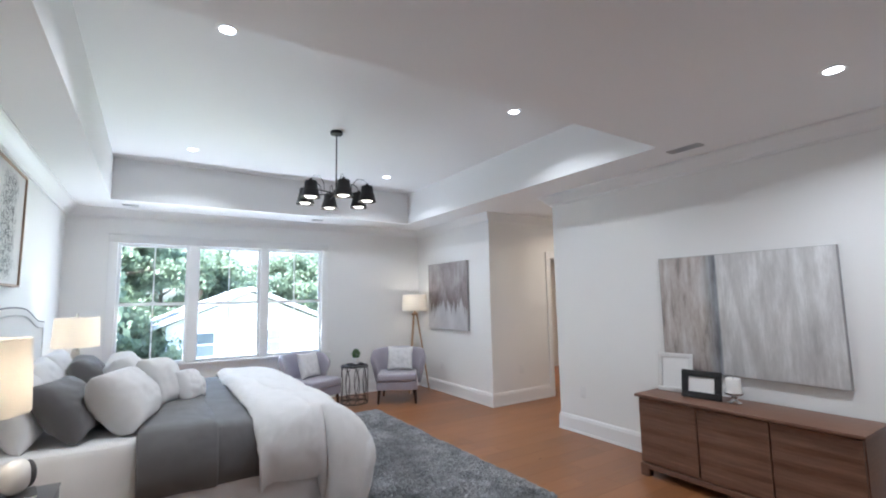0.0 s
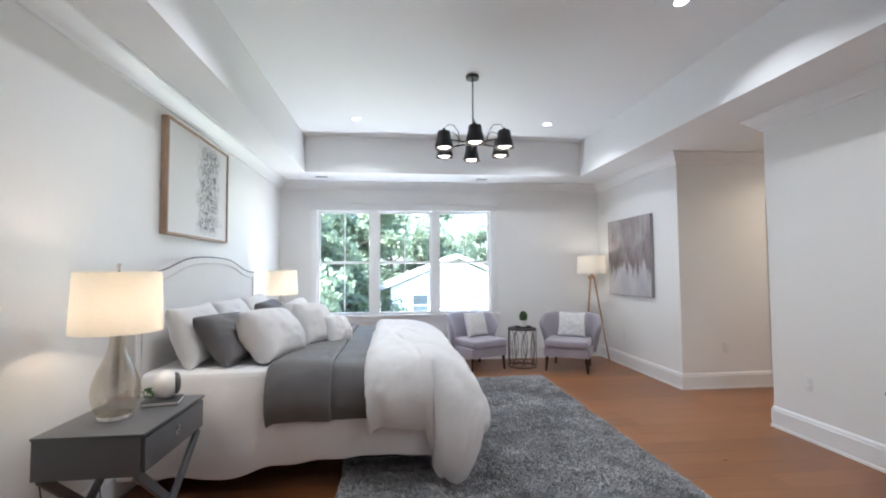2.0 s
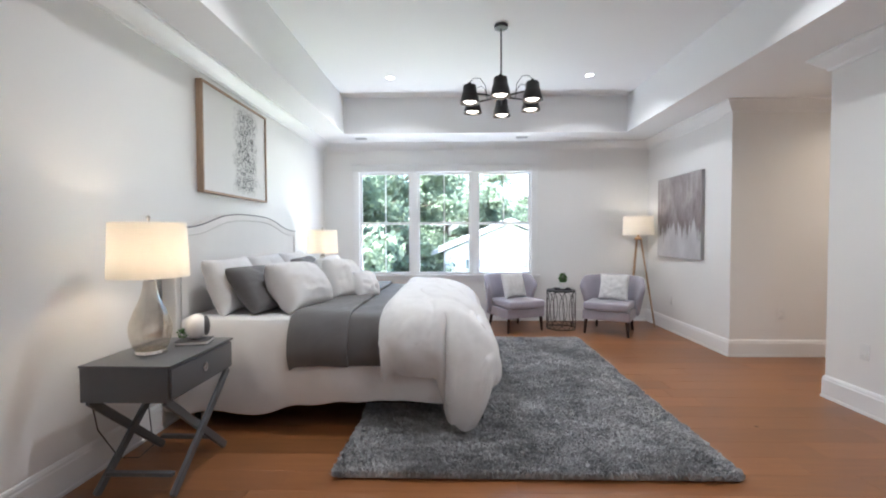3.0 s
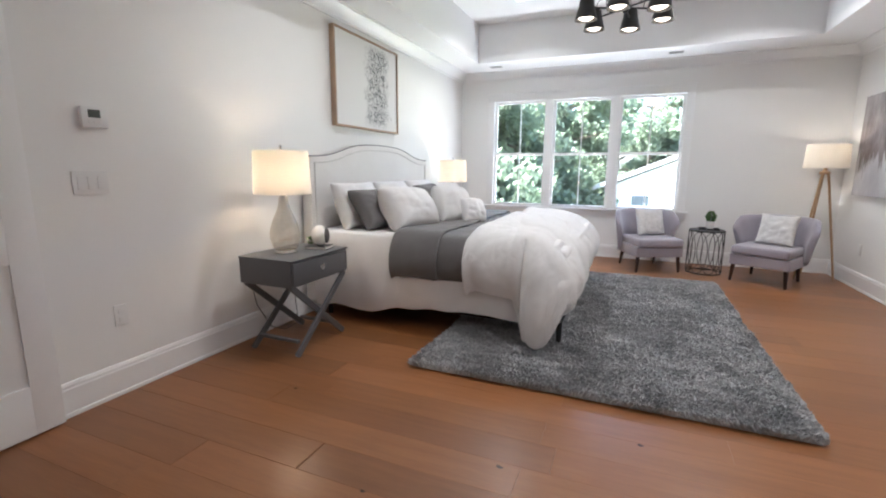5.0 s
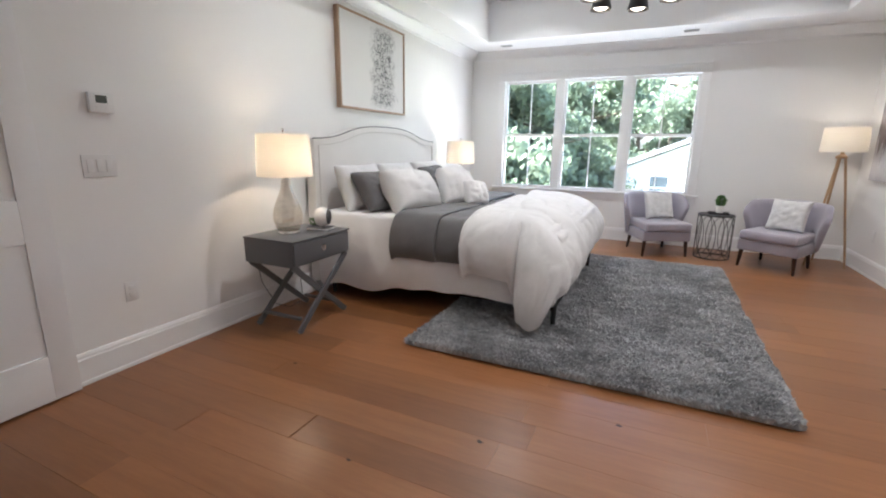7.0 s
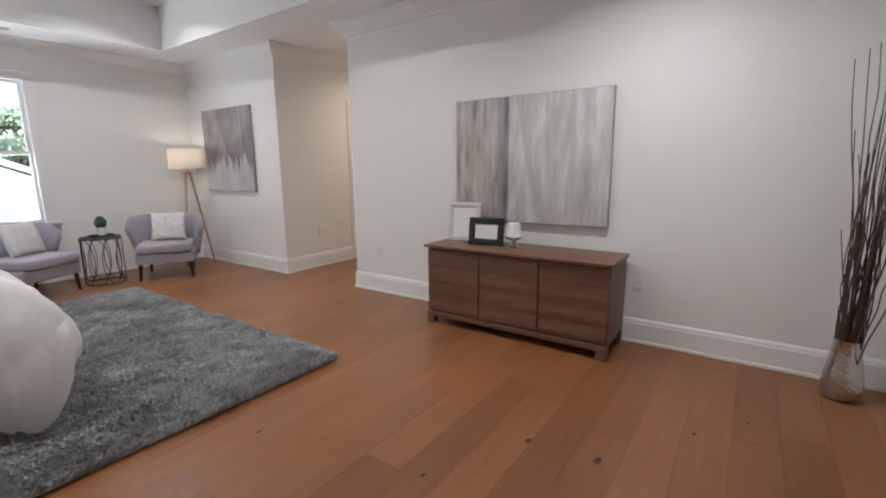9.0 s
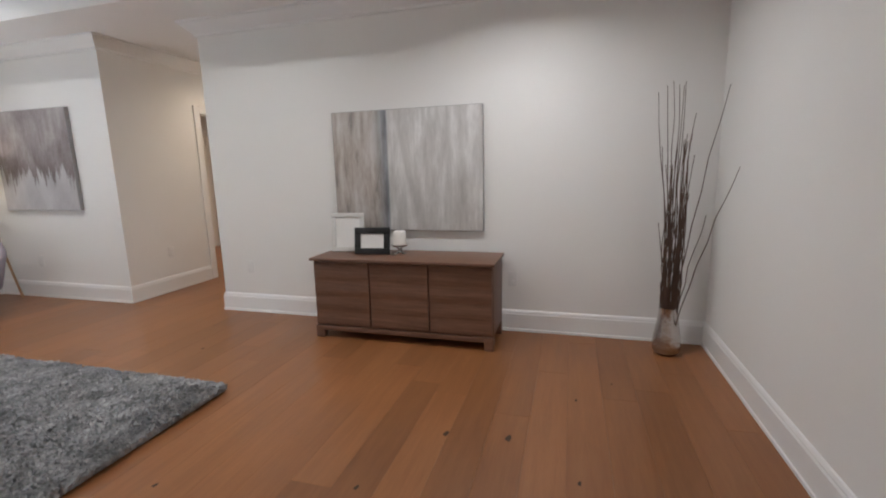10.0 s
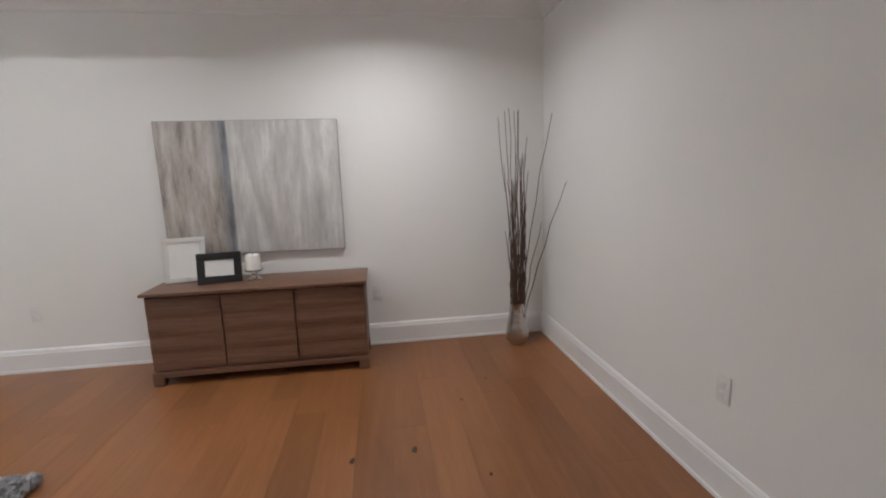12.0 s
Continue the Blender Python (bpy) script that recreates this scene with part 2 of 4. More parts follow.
def streak_canvas():
    """Vertical brushwork: taupe and charcoal on one part, pale silver on the other."""
    m, nt, b = shader("streaked_canvas")
    v = coords(nt, (1, 4.5, 0.9))
    a, c = noise_tex(nt, v, 2.6, 8, 0.68), noise_tex(nt, coords(nt, (1, 30, 2)), 2.2, 5, 0.7)
    s = calc(nt, "ADD", calc(nt, "MULTIPLY", a, 0.82), calc(nt, "MULTIPLY", c, 0.18))
    pale = ramp(nt, s, [(0.32, (0.42, 0.41, 0.405)), (0.5, (0.58, 0.57, 0.56)), (0.64, (0.76, 0.755, 0.75))])
    tawny = ramp(nt, s, [(0.33, (0.16, 0.155, 0.155)), (0.45, (0.42, 0.37, 0.335)), (0.62, (0.62, 0.60, 0.58))])
    smoke = ramp(nt, s, [(0.36, (0.09, 0.10, 0.115)), (0.62, (0.34, 0.36, 0.385))])
    sep = nt.nodes.new("ShaderNodeSeparateXYZ")
    link(nt, coords(nt, (1, 1, 1)), sep.inputs[0])
    wob = calc(nt, "ADD", sep.outputs[1], calc(nt, "MULTIPLY", calc(nt, "SUBTRACT", a, 0.5), 0.12))
    left = ramp(nt, wob, [(0.0, (0, 0, 0)), (1, (1, 1, 1))])
    r1, r2 = nt.nodes.new("ShaderNodeMapRange"), nt.nodes.new("ShaderNodeMapRange")
    for r, lo, hi in ((r1, -0.155, -0.14), (r2, -0.27, -0.17)):
        r.inputs[1].default_value, r.inputs[2].default_value = lo, hi
    link(nt, sep.outputs[1], r1.inputs[0])
    link(nt, wob, r2.inputs[0])
    side = blend(nt, r2.outputs[0], tawny, smoke)
    link(nt, blend(nt, r1.outputs[0], side, pale), b.inputs["Base Color"])
    b.inputs["Roughness"].default_value = 0.7
    relief(nt, b, s, 0.4, 0.004)
    return m


def drip_canvas():
    """Mauve-brown clouds above that run down in points into pale grey."""
    m, nt, b = shader("dripping_canvas")
    sep = nt.nodes.new("ShaderNodeSeparateXYZ")
    link(nt, coords(nt), sep.inputs[0])
    st, cl = noise_tex(nt, coords(nt, (1, 6, 0.6)), 2.4, 6, 0.7), noise_tex(nt, coords(nt, (1, 2.0, 1.2)), 2.5, 6, 0.65)
    h = calc(nt, "ADD", sep.outputs[2], calc(nt, "MULTIPLY", calc(nt, "SUBTRACT", st, 0.5), 1.1))
    mask = nt.nodes.new("ShaderNodeMapRange")
    mask.inputs[1].default_value, mask.inputs[2].default_value = -0.20, -0.12
    link(nt, h, mask.inputs[0])
    fade = nt.nodes.new("ShaderNodeMapRange")
    fade.inputs[1].default_value, fade.inputs[2].default_value = -0.15, 0.5
    link(nt, h, fade.inputs[0])
    pale = ramp(nt, cl, [(0.3, (0.44, 0.43, 0.45)), (0.7, (0.60, 0.59, 0.60))])
    dark = ramp(nt, cl, [(0.3, (0.14, 0.11, 0.105)), (0.55, (0.24, 0.20, 0.20)), (0.75, (0.40, 0.36, 0.36))])
    mist = ramp(nt, cl, [(0.3, (0.25, 0.22, 0.22)), (0.7, (0.48, 0.45, 0.45))])
    link(nt, blend(nt, mask.outputs[0], pale, blend(nt, fade.outputs[0], dark, mist)), b.inputs["Base Color"])
    b.inputs["Roughness"].default_value = 0.7
    relief(nt, b, st, 0.3, 0.003)
    return m


def scribble_canvas():
    """White board with a dense grey scribble down one side."""
    m, nt, b = shader("scribbled_canvas")
    v = coords(nt)
    wob = noise_tex(nt, v, 9, 4)
    vo = nt.nodes.new("ShaderNodeTexVoronoi")
    vo.feature = "DISTANCE_TO_EDGE"
    vo.inputs["Scale"].default_value = 24
    link(nt, blend(nt, 0.14, v, noise_col(nt, v, 14)), vo.inputs["Vector"])
    lines = ramp(nt, vo.outputs[0], [(0.04, (1, 1, 1)), (0.12, (0, 0, 0))])
    sep = nt.nodes.new("ShaderNodeSeparateXYZ")
    link(nt, v, sep.inputs[0])
    off = calc(nt, "ABSOLUTE", calc(nt, "SUBTRACT", sep.outputs[1], 0.16))
    off = calc(nt, "ADD", off, calc(nt, "MULTIPLY", calc(nt, "SUBTRACT", wob, 0.5), 0.35))
    band = ramp(nt, off, [(0.10, (1, 1, 1)), (0.24, (0, 0, 0))])
    ends = ramp(nt, calc(nt, "ABSOLUTE", sep.outputs[2]), [(0.32, (1, 1, 1)), (0.40, (0, 0, 0))])
    ink = blend(nt, 1.0, blend(nt, 1.0, lines, band, "MULTIPLY"), ends, "MULTIPLY")
    wash = blend(nt, 1.0, band, ends, "MULTIPLY")
    base = blend(nt, calc(nt, "MULTIPLY", rgb_value(nt, wash), 0.45), (0.72, 0.71, 0.70), (0.40, 0.40, 0.41))
    link(nt, blend(nt, ink, base, (0.09, 0.09, 0.095)), b.inputs["Base Color"])
    b.inputs["Roughness"].default_value = 0.6
    return m


def noise_col(nt, vec, scale):
    n = nt.nodes.new("ShaderNodeTexNoise")
    n.inputs["Scale"].default_value = scale
    link(nt, vec, n.inputs["Vector"])
    return n.outputs["Color"]


def rgb_value(nt, col):
    n = nt.nodes.new("ShaderNodeRGBToBW")
    link(nt, col, n.inputs[0])
    return n.outputs[0]


# ---- mesh helpers ----
def mesh_of(name, bm, material, smooth=False):
    me = bpy.data.meshes.new(name)
    bmesh.ops.recalc_face_normals(bm, faces=bm.faces[:])
    if smooth:
        for f in bm.faces:
            f.smooth = True
        for e in bm.edges:
            if len(e.link_faces) == 2 and e.calc_face_angle(0) > 0.75:
                e.smooth = False
    bm.to_mesh(me)
    bm.free()
    me.materials.append(material)
    return me


def part(name, bm, material, parent=None, label="", smooth=True):
    ob = new(name, mesh_of(name, bm, material, smooth))
    ob.parent = parent
    return tagged(ob, label)


def thing(name, m, label, category, group=""):
    ob = new(name)
    ob.empty_display_size = 0.1
    ob.matrix_basis = m
    return tagged(ob, label, category, group)


def solid(name, bm, material, label, category, group="", m=None, smooth=True):
    ob = part(name, bm, material, None, "", smooth)
    if m is not None:
        ob.matrix_basis = m
    return tagged(ob, label, category, group)


def structure(name, bm, material, label, category, smooth=False):
    return tagged(part(name, bm, material, None, "", smooth), label, category, kind="structure")


def box(x0, x1, y0, y1, z0, z1, bevel=0.0, bm=None, seg=2, turn=None):
    own = bmesh.new()
    c = bmesh.ops.create_cube(own, size=1.0)["verts"]
    bmesh.ops.scale(own, vec=(x1 - x0, y1 - y0, z1 - z0), verts=c)
    if bevel:
        bmesh.ops.bevel(own, geom=own.edges[:], offset=bevel, segments=seg, affect="EDGES", profile=0.6)
    bmesh.ops.transform(own, matrix=Matrix.Translation(((x0 + x1) / 2, (y0 + y1) / 2, (z0 + z1) / 2)), verts=own.verts[:])
    if turn is not None:
        bmesh.ops.transform(own, matrix=turn, verts=own.verts[:])
    return join(bm, own)


def join(bm, own):
    if bm is None:
        return own
    tmp = bpy.data.meshes.new("tmp")
    own.to_mesh(tmp)
    own.free()
    bm.from_mesh(tmp)
    bpy.data.meshes.remove(tmp)
    return bm


def lathe(profile, seg=32, bm=None, at=(0, 0, 0), wobble=0.0):
    """A turned solid from (radius, height) pairs."""
    own = bmesh.new()
    rings = []
    for r, z in profile:
        if r < 1e-5:
            rings.append([own.verts.new((0, 0, z))])
        else:
            rings.append([own.verts.new((r * math.cos(2 * math.pi * k / seg) * (1 + wobble * math.sin(3.0 * k)), r * math.sin(2 * math.pi * k / seg), z)) for k in range(seg)])
    for a, b in zip(rings, rings[1:]):
        for k in range(seg):
            q = [a[k % len(a)], a[(k + 1) % len(a)], b[(k + 1) % len(b)], b[k % len(b)]]
            q = list(dict.fromkeys(q))
            if len(q) > 2:
                own.faces.new(q)
    bmesh.ops.translate(own, vec=at, verts=own.verts[:])
    return join(bm, own)


def tube(points, radius, seg=8, bm=None, closed=False, taper=None):
    """A round bar along the points."""
    own = bmesh.new()
    pts = [Vector(p) for p in points]
    rings, n = [], len(pts)
    side = None
    for i, p in enumerate(pts):
        a, b = (pts[i - 1], pts[(i + 1) % n]) if closed else (pts[max(i - 1, 0)], pts[min(i + 1, n - 1)])
        d = (b - a).normalized()
        if side is None:
            side = d.orthogonal().normalized()
        side = (side - d * side.dot(d)).normalized()
        up = d.cross(side)
        r = radius * (1 if taper is None else 1 + (taper - 1) * i / (n - 1))
        rings.append([own.verts.new(p + r * (side * math.cos(2 * math.pi * k / seg) + up * math.sin(2 * math.pi * k / seg))) for k in range(seg)])
    for a, b in zip(rings, rings[1:] + (rings[:1] if closed else [])):
        for k in range(seg):
            own.faces.new((a[k], a[(k + 1) % seg], b[(k + 1) % seg], b[k]))
    if not closed:
        own.faces.new(rings[0][::-1])
        own.faces.new(rings[-1])
    return join(bm, own)


def beam(a, b, w, d, bm=None, bevel=0.003, side=None):
    """A square bar from a to b, w wide along side and d deep."""
    a, b = Vector(a), Vector(b)
    z = (b - a).normalized()
    x = Vector(side) if side is not None else z.orthogonal()
    x = (x - z * x.dot(z)).normalized()
    m = Matrix.Translation((a + b) / 2) @ Matrix((x, z.cross(x), z)).transposed().to_4x4()
    h = (b - a).length / 2
    return box(-w / 2, w / 2, -d / 2, d / 2, -h, h, bevel, bm, 1, m)


def sweep(profile, path, bm=None):
    """A moulding: (out, height) pairs carried along a level path; out points to the left of the way."""
    own = bmesh.new()
    pts = [Vector((x, y)) for x, y in path]
    rings = []
    for i, p in enumerate(pts):
        din = (p - pts[i - 1]).normalized() if i else None
        dout = (pts[i + 1] - p).normalized() if i + 1 < len(pts) else None
        na = Vector((-din.y, din.x)) if din else Vector((-dout.y, dout.x))
        nb = Vector((-dout.y, dout.x)) if dout else na
        n = (na + nb).normalized()
        n = n / max(n.dot(na), 0.3)
        rings.append([own.verts.new((p.x + n.x * o, p.y + n.y * o, z)) for o, z in profile])
    k = len(profile)
    for a, b in zip(rings, rings[1:]):
        for j in range(k):
            own.faces.new((a[j], a[(j + 1) % k], b[(j + 1) % k], b[j]))
    own.faces.new(rings[0])
    own.faces.new(rings[-1][::-1])
    return join(bm, own)


# ---- the room ----
XW, XE, YS, YN = -0.74, 4.10, -0.345, 7.00
SOFFIT, TRAY = 2.64, 3.12
TX0, TX1, TY0, TY1 = -0.27, 3.50, 2.16, 6.34
HALL_S, HALL_N, HALL_E = 3.86, 5.03, 7.0
TOP = 3.40

structure("wall_west", box(XW - 0.15, XW, YS - 0.15, YN + 0.15, 0, TOP), WALL, "smooth off-white painted plaster wall behind the bed", "wall")
structure("wall_south", box(XW, HALL_E, YS - 0.15, YS, 0, TOP), WALL, "smooth off-white painted plaster wall by the twig vase", "wall")
WX0, WX1, WZ0, WZ1 = -0.235, 2.365, 0.69, 2.24
nw = box(XW, WX0, YN, YN + 0.15, 0, TOP)
for b in ((WX1, HALL_E + 2, YN, YN + 0.15, 0, TOP), (WX0, WX1, YN, YN + 0.15, 0, WZ0), (WX0, WX1, YN, YN + 0.15, WZ1, TOP)):
    box(*b, bm=nw)
structure("wall_north", nw, WALL, "off-white painted plaster wall around the triple window", "wall")
structure("wall_east", box(XE, XE + 0.12, YS, HALL_S - 0.12, 0, TOP), WALL, "off-white painted plaster wall behind the walnut sideboard", "wall")
structure("wall_hall_south", box(XE, HALL_E, HALL_S - 0.12, HALL_S, 0, TOP), WALL, "off-white painted wall along the side hall", "wall")
DX0, DX1, DZ = 5.24, 6.06, 2.05
jut = box(XE - 0.03, DX0, HALL_N, HALL_N + 0.12, 0, TOP)
# runs on unseen past the hall end to shut out the sky
box(DX1, HALL_E + 1.2, HALL_N, HALL_N + 0.12, 0, TOP, bm=jut)
box(DX0, DX1, HALL_N, HALL_N + 0.12, DZ, TOP, bm=jut)
structure("wall_hall_north", jut, WALL, "off-white painted hall wall with a cased doorway", "wall")
structure("wall_corner_east", box(XE - 0.03, XE + 0.09, HALL_N + 0.12, YN, 0, TOP), WALL, "off-white painted plaster wall by the seating corner", "wall")
# never in view; added to close off the hall
structure("wall_hall_end", box(HALL_E, HALL_E + 0.12, YS - 0.15, HALL_N + 0.12, 0, TOP), WALL, "plain painted wall closing the side hall", "wall")
structure("wall_back_room", box(HALL_E + 0.5, HALL_E + 0.62, HALL_N + 0.12, YN, 0, TOP), TAN, "tan painted wall of the room beyond", "wall")

ce = box(XW, TX0, YS, YN, SOFFIT, TOP)
for b in ((TX1, HALL_E + 1.3, YS, YN, SOFFIT, TOP), (TX0, TX1, YS, TY0, SOFFIT, TOP), (TX0, TX1, TY1, YN, SOFFIT, TOP), (TX0, TX1, TY0, TY1, TRAY, TOP)):
    box(*b, bm=ce)
structure("ceiling", ce, CEIL, "white plaster tray ceiling with a deep recessed middle", "ceiling")

BASE = [(0, 0), (0.022, 0), (0.022, 0.018), (0.016, 0.022), (0.016, 0.140), (0.012, 0.150), (0.012, 0.158), (0.006, 0.172), (0, 0.176)]
CROWN = [(0, SOFFIT), (0.115, SOFFIT), (0.115, SOFFIT - 0.016), (0.100, SOFFIT - 0.020), (0.080, SOFFIT - 0.045), (0.050, SOFFIT - 0.075), (0.022, SOFFIT - 0.098), (0.018, SOFFIT - 0.118), (0, SOFFIT - 0.118)]
XJ = XE - 0.03
structure("baseboard", sweep(BASE, [(HALL_E, HALL_S), (XE, HALL_S), (XE, YS), (XW, YS), (XW, YN), (XJ, YN), (XJ, HALL_N), (DX0 - 0.09, HALL_N)][::-1]), TRIM, "tall white moulded baseboard along the bedroom walls", "baseboard")
structure("baseboard_back_room", sweep(BASE, [(HALL_E + 0.5, HALL_N + 0.12), (HALL_E + 0.5, YN)]), TRIM, "white moulded baseboard in the room beyond", "baseboard")
structure("crown_trim", sweep(CROWN, [(HALL_E, HALL_S), (XE, HALL_S), (XE, YS), (XW, YS), (XW, YN), (XJ, YN), (XJ, HALL_N), (HALL_E, HALL_N)][::-1]), TRIM, "white cove crown moulding along the ceiling edge", "trim")
cas = box(DX0 - 0.09, DX0, HALL_N - 0.02, HALL_N - 0.002, 0, DZ + 0.09, 0.004)
box(DX1, DX1 + 0.09, HALL_N - 0.02, HALL_N - 0.002, 0, DZ + 0.09, 0.004, bm=cas)
box(DX0, DX1, HALL_N - 0.02, HALL_N - 0.002, DZ, DZ + 0.09, 0.004, bm=cas)
structure("door_casing_trim", cas, TRIM, "flat white casing round the hall doorway", "trim")

# window: three double-hung units in one casing
win = tagged(thing("window_1", pose(0, 0, 0), "white triple double-hung window with thin muntins", "window"), kind="structure")
fr = box(WX0 - 0.075, WX0 + 0.02, YN - 0.022, YN + 0.10, WZ0, WZ1, 0.004)
box(WX1 - 0.02, WX1 + 0.075, YN - 0.022, YN + 0.10, WZ0, WZ1, 0.004, bm=fr)
box(WX0 - 0.075, WX1 + 0.075, YN - 0.022, YN + 0.10, WZ1 - 0.02, WZ1 + 0.085, 0.004, bm=fr)
box(WX0 - 0.09, WX1 + 0.09, YN - 0.032, YN + 0.0, WZ1 + 0.085, WZ1 + 0.102, 0.004, bm=fr)
part("window_frame", fr, TRIM, win)
part("window_sill", box(WX0 - 0.12, WX1 + 0.12, YN - 0.06, YN + 0.10, WZ0 - 0.028, WZ0, 0.006), TRIM, win)
part("apron", box(WX0 - 0.08, WX1 + 0.08, YN - 0.02, YN - 0.002, WZ0 - 0.115, WZ0 - 0.028, 0.003), TRIM, win)
units = [(WX0 + 0.02, 0.56), (0.655, 1.458), (1.55, WX1 - 0.02)]
for mx in ((0.56, 0.655), (1.458, 1.55)):
    part("mullion", box(*mx, YN - 0.012, YN + 0.10, WZ0, WZ1 - 0.02, 0.004), TRIM, win)
MEET = 1.455
for a, b in units:
    for z0, z1, y in ((MEET - 0.018, WZ1 - 0.02, YN + 0.075), (WZ0, MEET + 0.018, YN + 0.045)):
        sash = box(a, a + 0.034, y - 0.016, y + 0.016, z0, z1, 0.003)
        box(b - 0.034, b, y - 0.016, y + 0.016, z0, z1, 0.003, bm=sash)
        box(a + 0.034, b - 0.034, y - 0.016, y + 0.016, z0, z0 + 0.036, 0.003, bm=sash)
        box(a + 0.034, b - 0.034, y - 0.016, y + 0.016, z1 - 0.034, z1, 0.003, bm=sash)
        sash = part("sash", sash, TRIM, win)
        part("muntin", box((a + b) / 2 - 0.008, (a + b) / 2 + 0.008, y - 0.008, y + 0.008, z0 + 0.03, z1 - 0.03, 0.002), TRIM, sash)
        pane = part("pane", box(a + 0.03, b - 0.03, y - 0.002, y + 0.002, z0 + 0.03, z1 - 0.03), PANE, sash)
        pane.visible_shadow = False
    part("sash_lock", box((a + b) / 2 - 0.03, (a + b) / 2 + 0.03, YN + 0.03, YN + 0.06, MEET + 0.016, MEET + 0.034, 0.004), TRIM, win)

# open door leaf standing against the west wall
door = tagged(thing("door_1", pose(XW + 0.03, 0.555, 0.012), "white two-panel shaker door standing open against the wall", "door"), kind="structure")
DW, DH = 0.82, 1.93
leaf = box(0, 0.028, 0, DW, 0, DH, 0.002)
part("leaf_core", leaf, TRIM, door)
for z0, z1 in ((0, 0.235), (0.80, 1.0), (DH - 0.12, DH)):
    part("rail", box(0.028, 0.040, 0.115, DW - 0.115, z0, z1, 0.002), TRIM, door)
for y0, y1 in ((0, 0.115), (DW - 0.115, DW)):
    part("stile", box(0.028, 0.040, y0, y1, 0, DH, 0.002), TRIM, door)
part("stop_bead", box(-0.026, -0.002, DW - 0.05, DW - 0.01, 0.0, DH, 0.002), TRIM, door)
part("overhead_catch", box(0.040, 0.056, DW - 0.30, DW - 0.16, DH - 0.02, DH + 0.0, 0.003), CHROME, door)

# ---- bed ----
BY0, BY1, BX1, BT = 3.23, 5.20, 1.44, 0.725
BC = (BY0 + BY1) / 2
HC = 4.295
bed = thing("bed", pose(0, 0, 0), "king bed with oatmeal camelback headboard and white linens", "bed")


def headboard_top(u):
    """Height of the camelback edge over u from -1 to 1."""
    s = 1 / (1 + math.exp(-(0.60 - abs(u)) * 9))
    return 1.325 + 0.135 * s * (1 - 0.25 * u * u)


def slab(outline, x0, x1, bevel=0.0):
    """A board with an outline in y and z, thick in x."""
    bm = bmesh.new()
    f = bm.faces.new([bm.verts.new((x0, y, z)) for y, z in outline])
    e = bmesh.ops.extrude_face_region(bm, geom=[f])
    bmesh.ops.translate(bm, vec=(x1 - x0, 0, 0), verts=[v for v in e["geom"] if isinstance(v, bmesh.types.BMVert)])
    if bevel:
        rim = [ed for ed in bm.edges if abs(ed.verts[0].co.x - ed.verts[1].co.x) < 1e-4]
        bmesh.ops.bevel(bm, geom=rim, offset=bevel, segments=3, affect="EDGES", profile=0.6)
    return bm


HB0, HB1 = 3.19, 5.40
hw = (HB1 - HB0) / 2
crest = [(HC + hw * u / 20, headboard_top(u / 20)) for u in range(-20, 21)]
part("headboard", slab([(HB0, 0.12)] + crest + [(HB1, 0.12)], XW + 0.03, XW + 0.125, 0.012), HEADBOARD, bed, "oatmeal linen camelback headboard")
part("nailhead_border", tube([(XW + 0.128, HB0 + 0.05, 0.4)] + [(XW + 0.128, HC + (y - HC) * 0.95, z - 0.05) for y, z in crest] + [(XW + 0.128, HB1 - 0.05, 0.4)], 0.005, 6), plain("border_braid", (0.62, 0.60, 0.57), 0.6), bed)
part("piping", tube([(XW + 0.12, y, z) for y, z in crest], 0.006, 6), plain("grey_piping", (0.16, 0.16, 0.165), 0.7), bed)
part("mattress", box(XW + 0.13, BX1 - 0.03, BY0 + 0.03, BY1 - 0.03, 0.22, BT - 0.03, 0.05, None, 4), SHEET, bed)
part("base_frame", box(XW + 0.13, BX1 - 0.05, BY0 + 0.05, BY1 - 0.05, 0.15, 0.22, 0.008), DARK, bed, "dark bed base")
for x, y in ((-0.55, BY0 + 0.07), (-0.55, BY1 - 0.07), (BX1 - 0.06, BY0 + 0.08), (BX1 - 0.06, BY1 - 0.08), (0.45, BC)):
    part("leg", lathe([(0.0, 0), (0.018, 0), (0.022, 0.16), (0, 0.16)], 12, at=(x, y, 0.03 if x > 0.4 else 0.0)), BLACK, bed, "black metal leg")


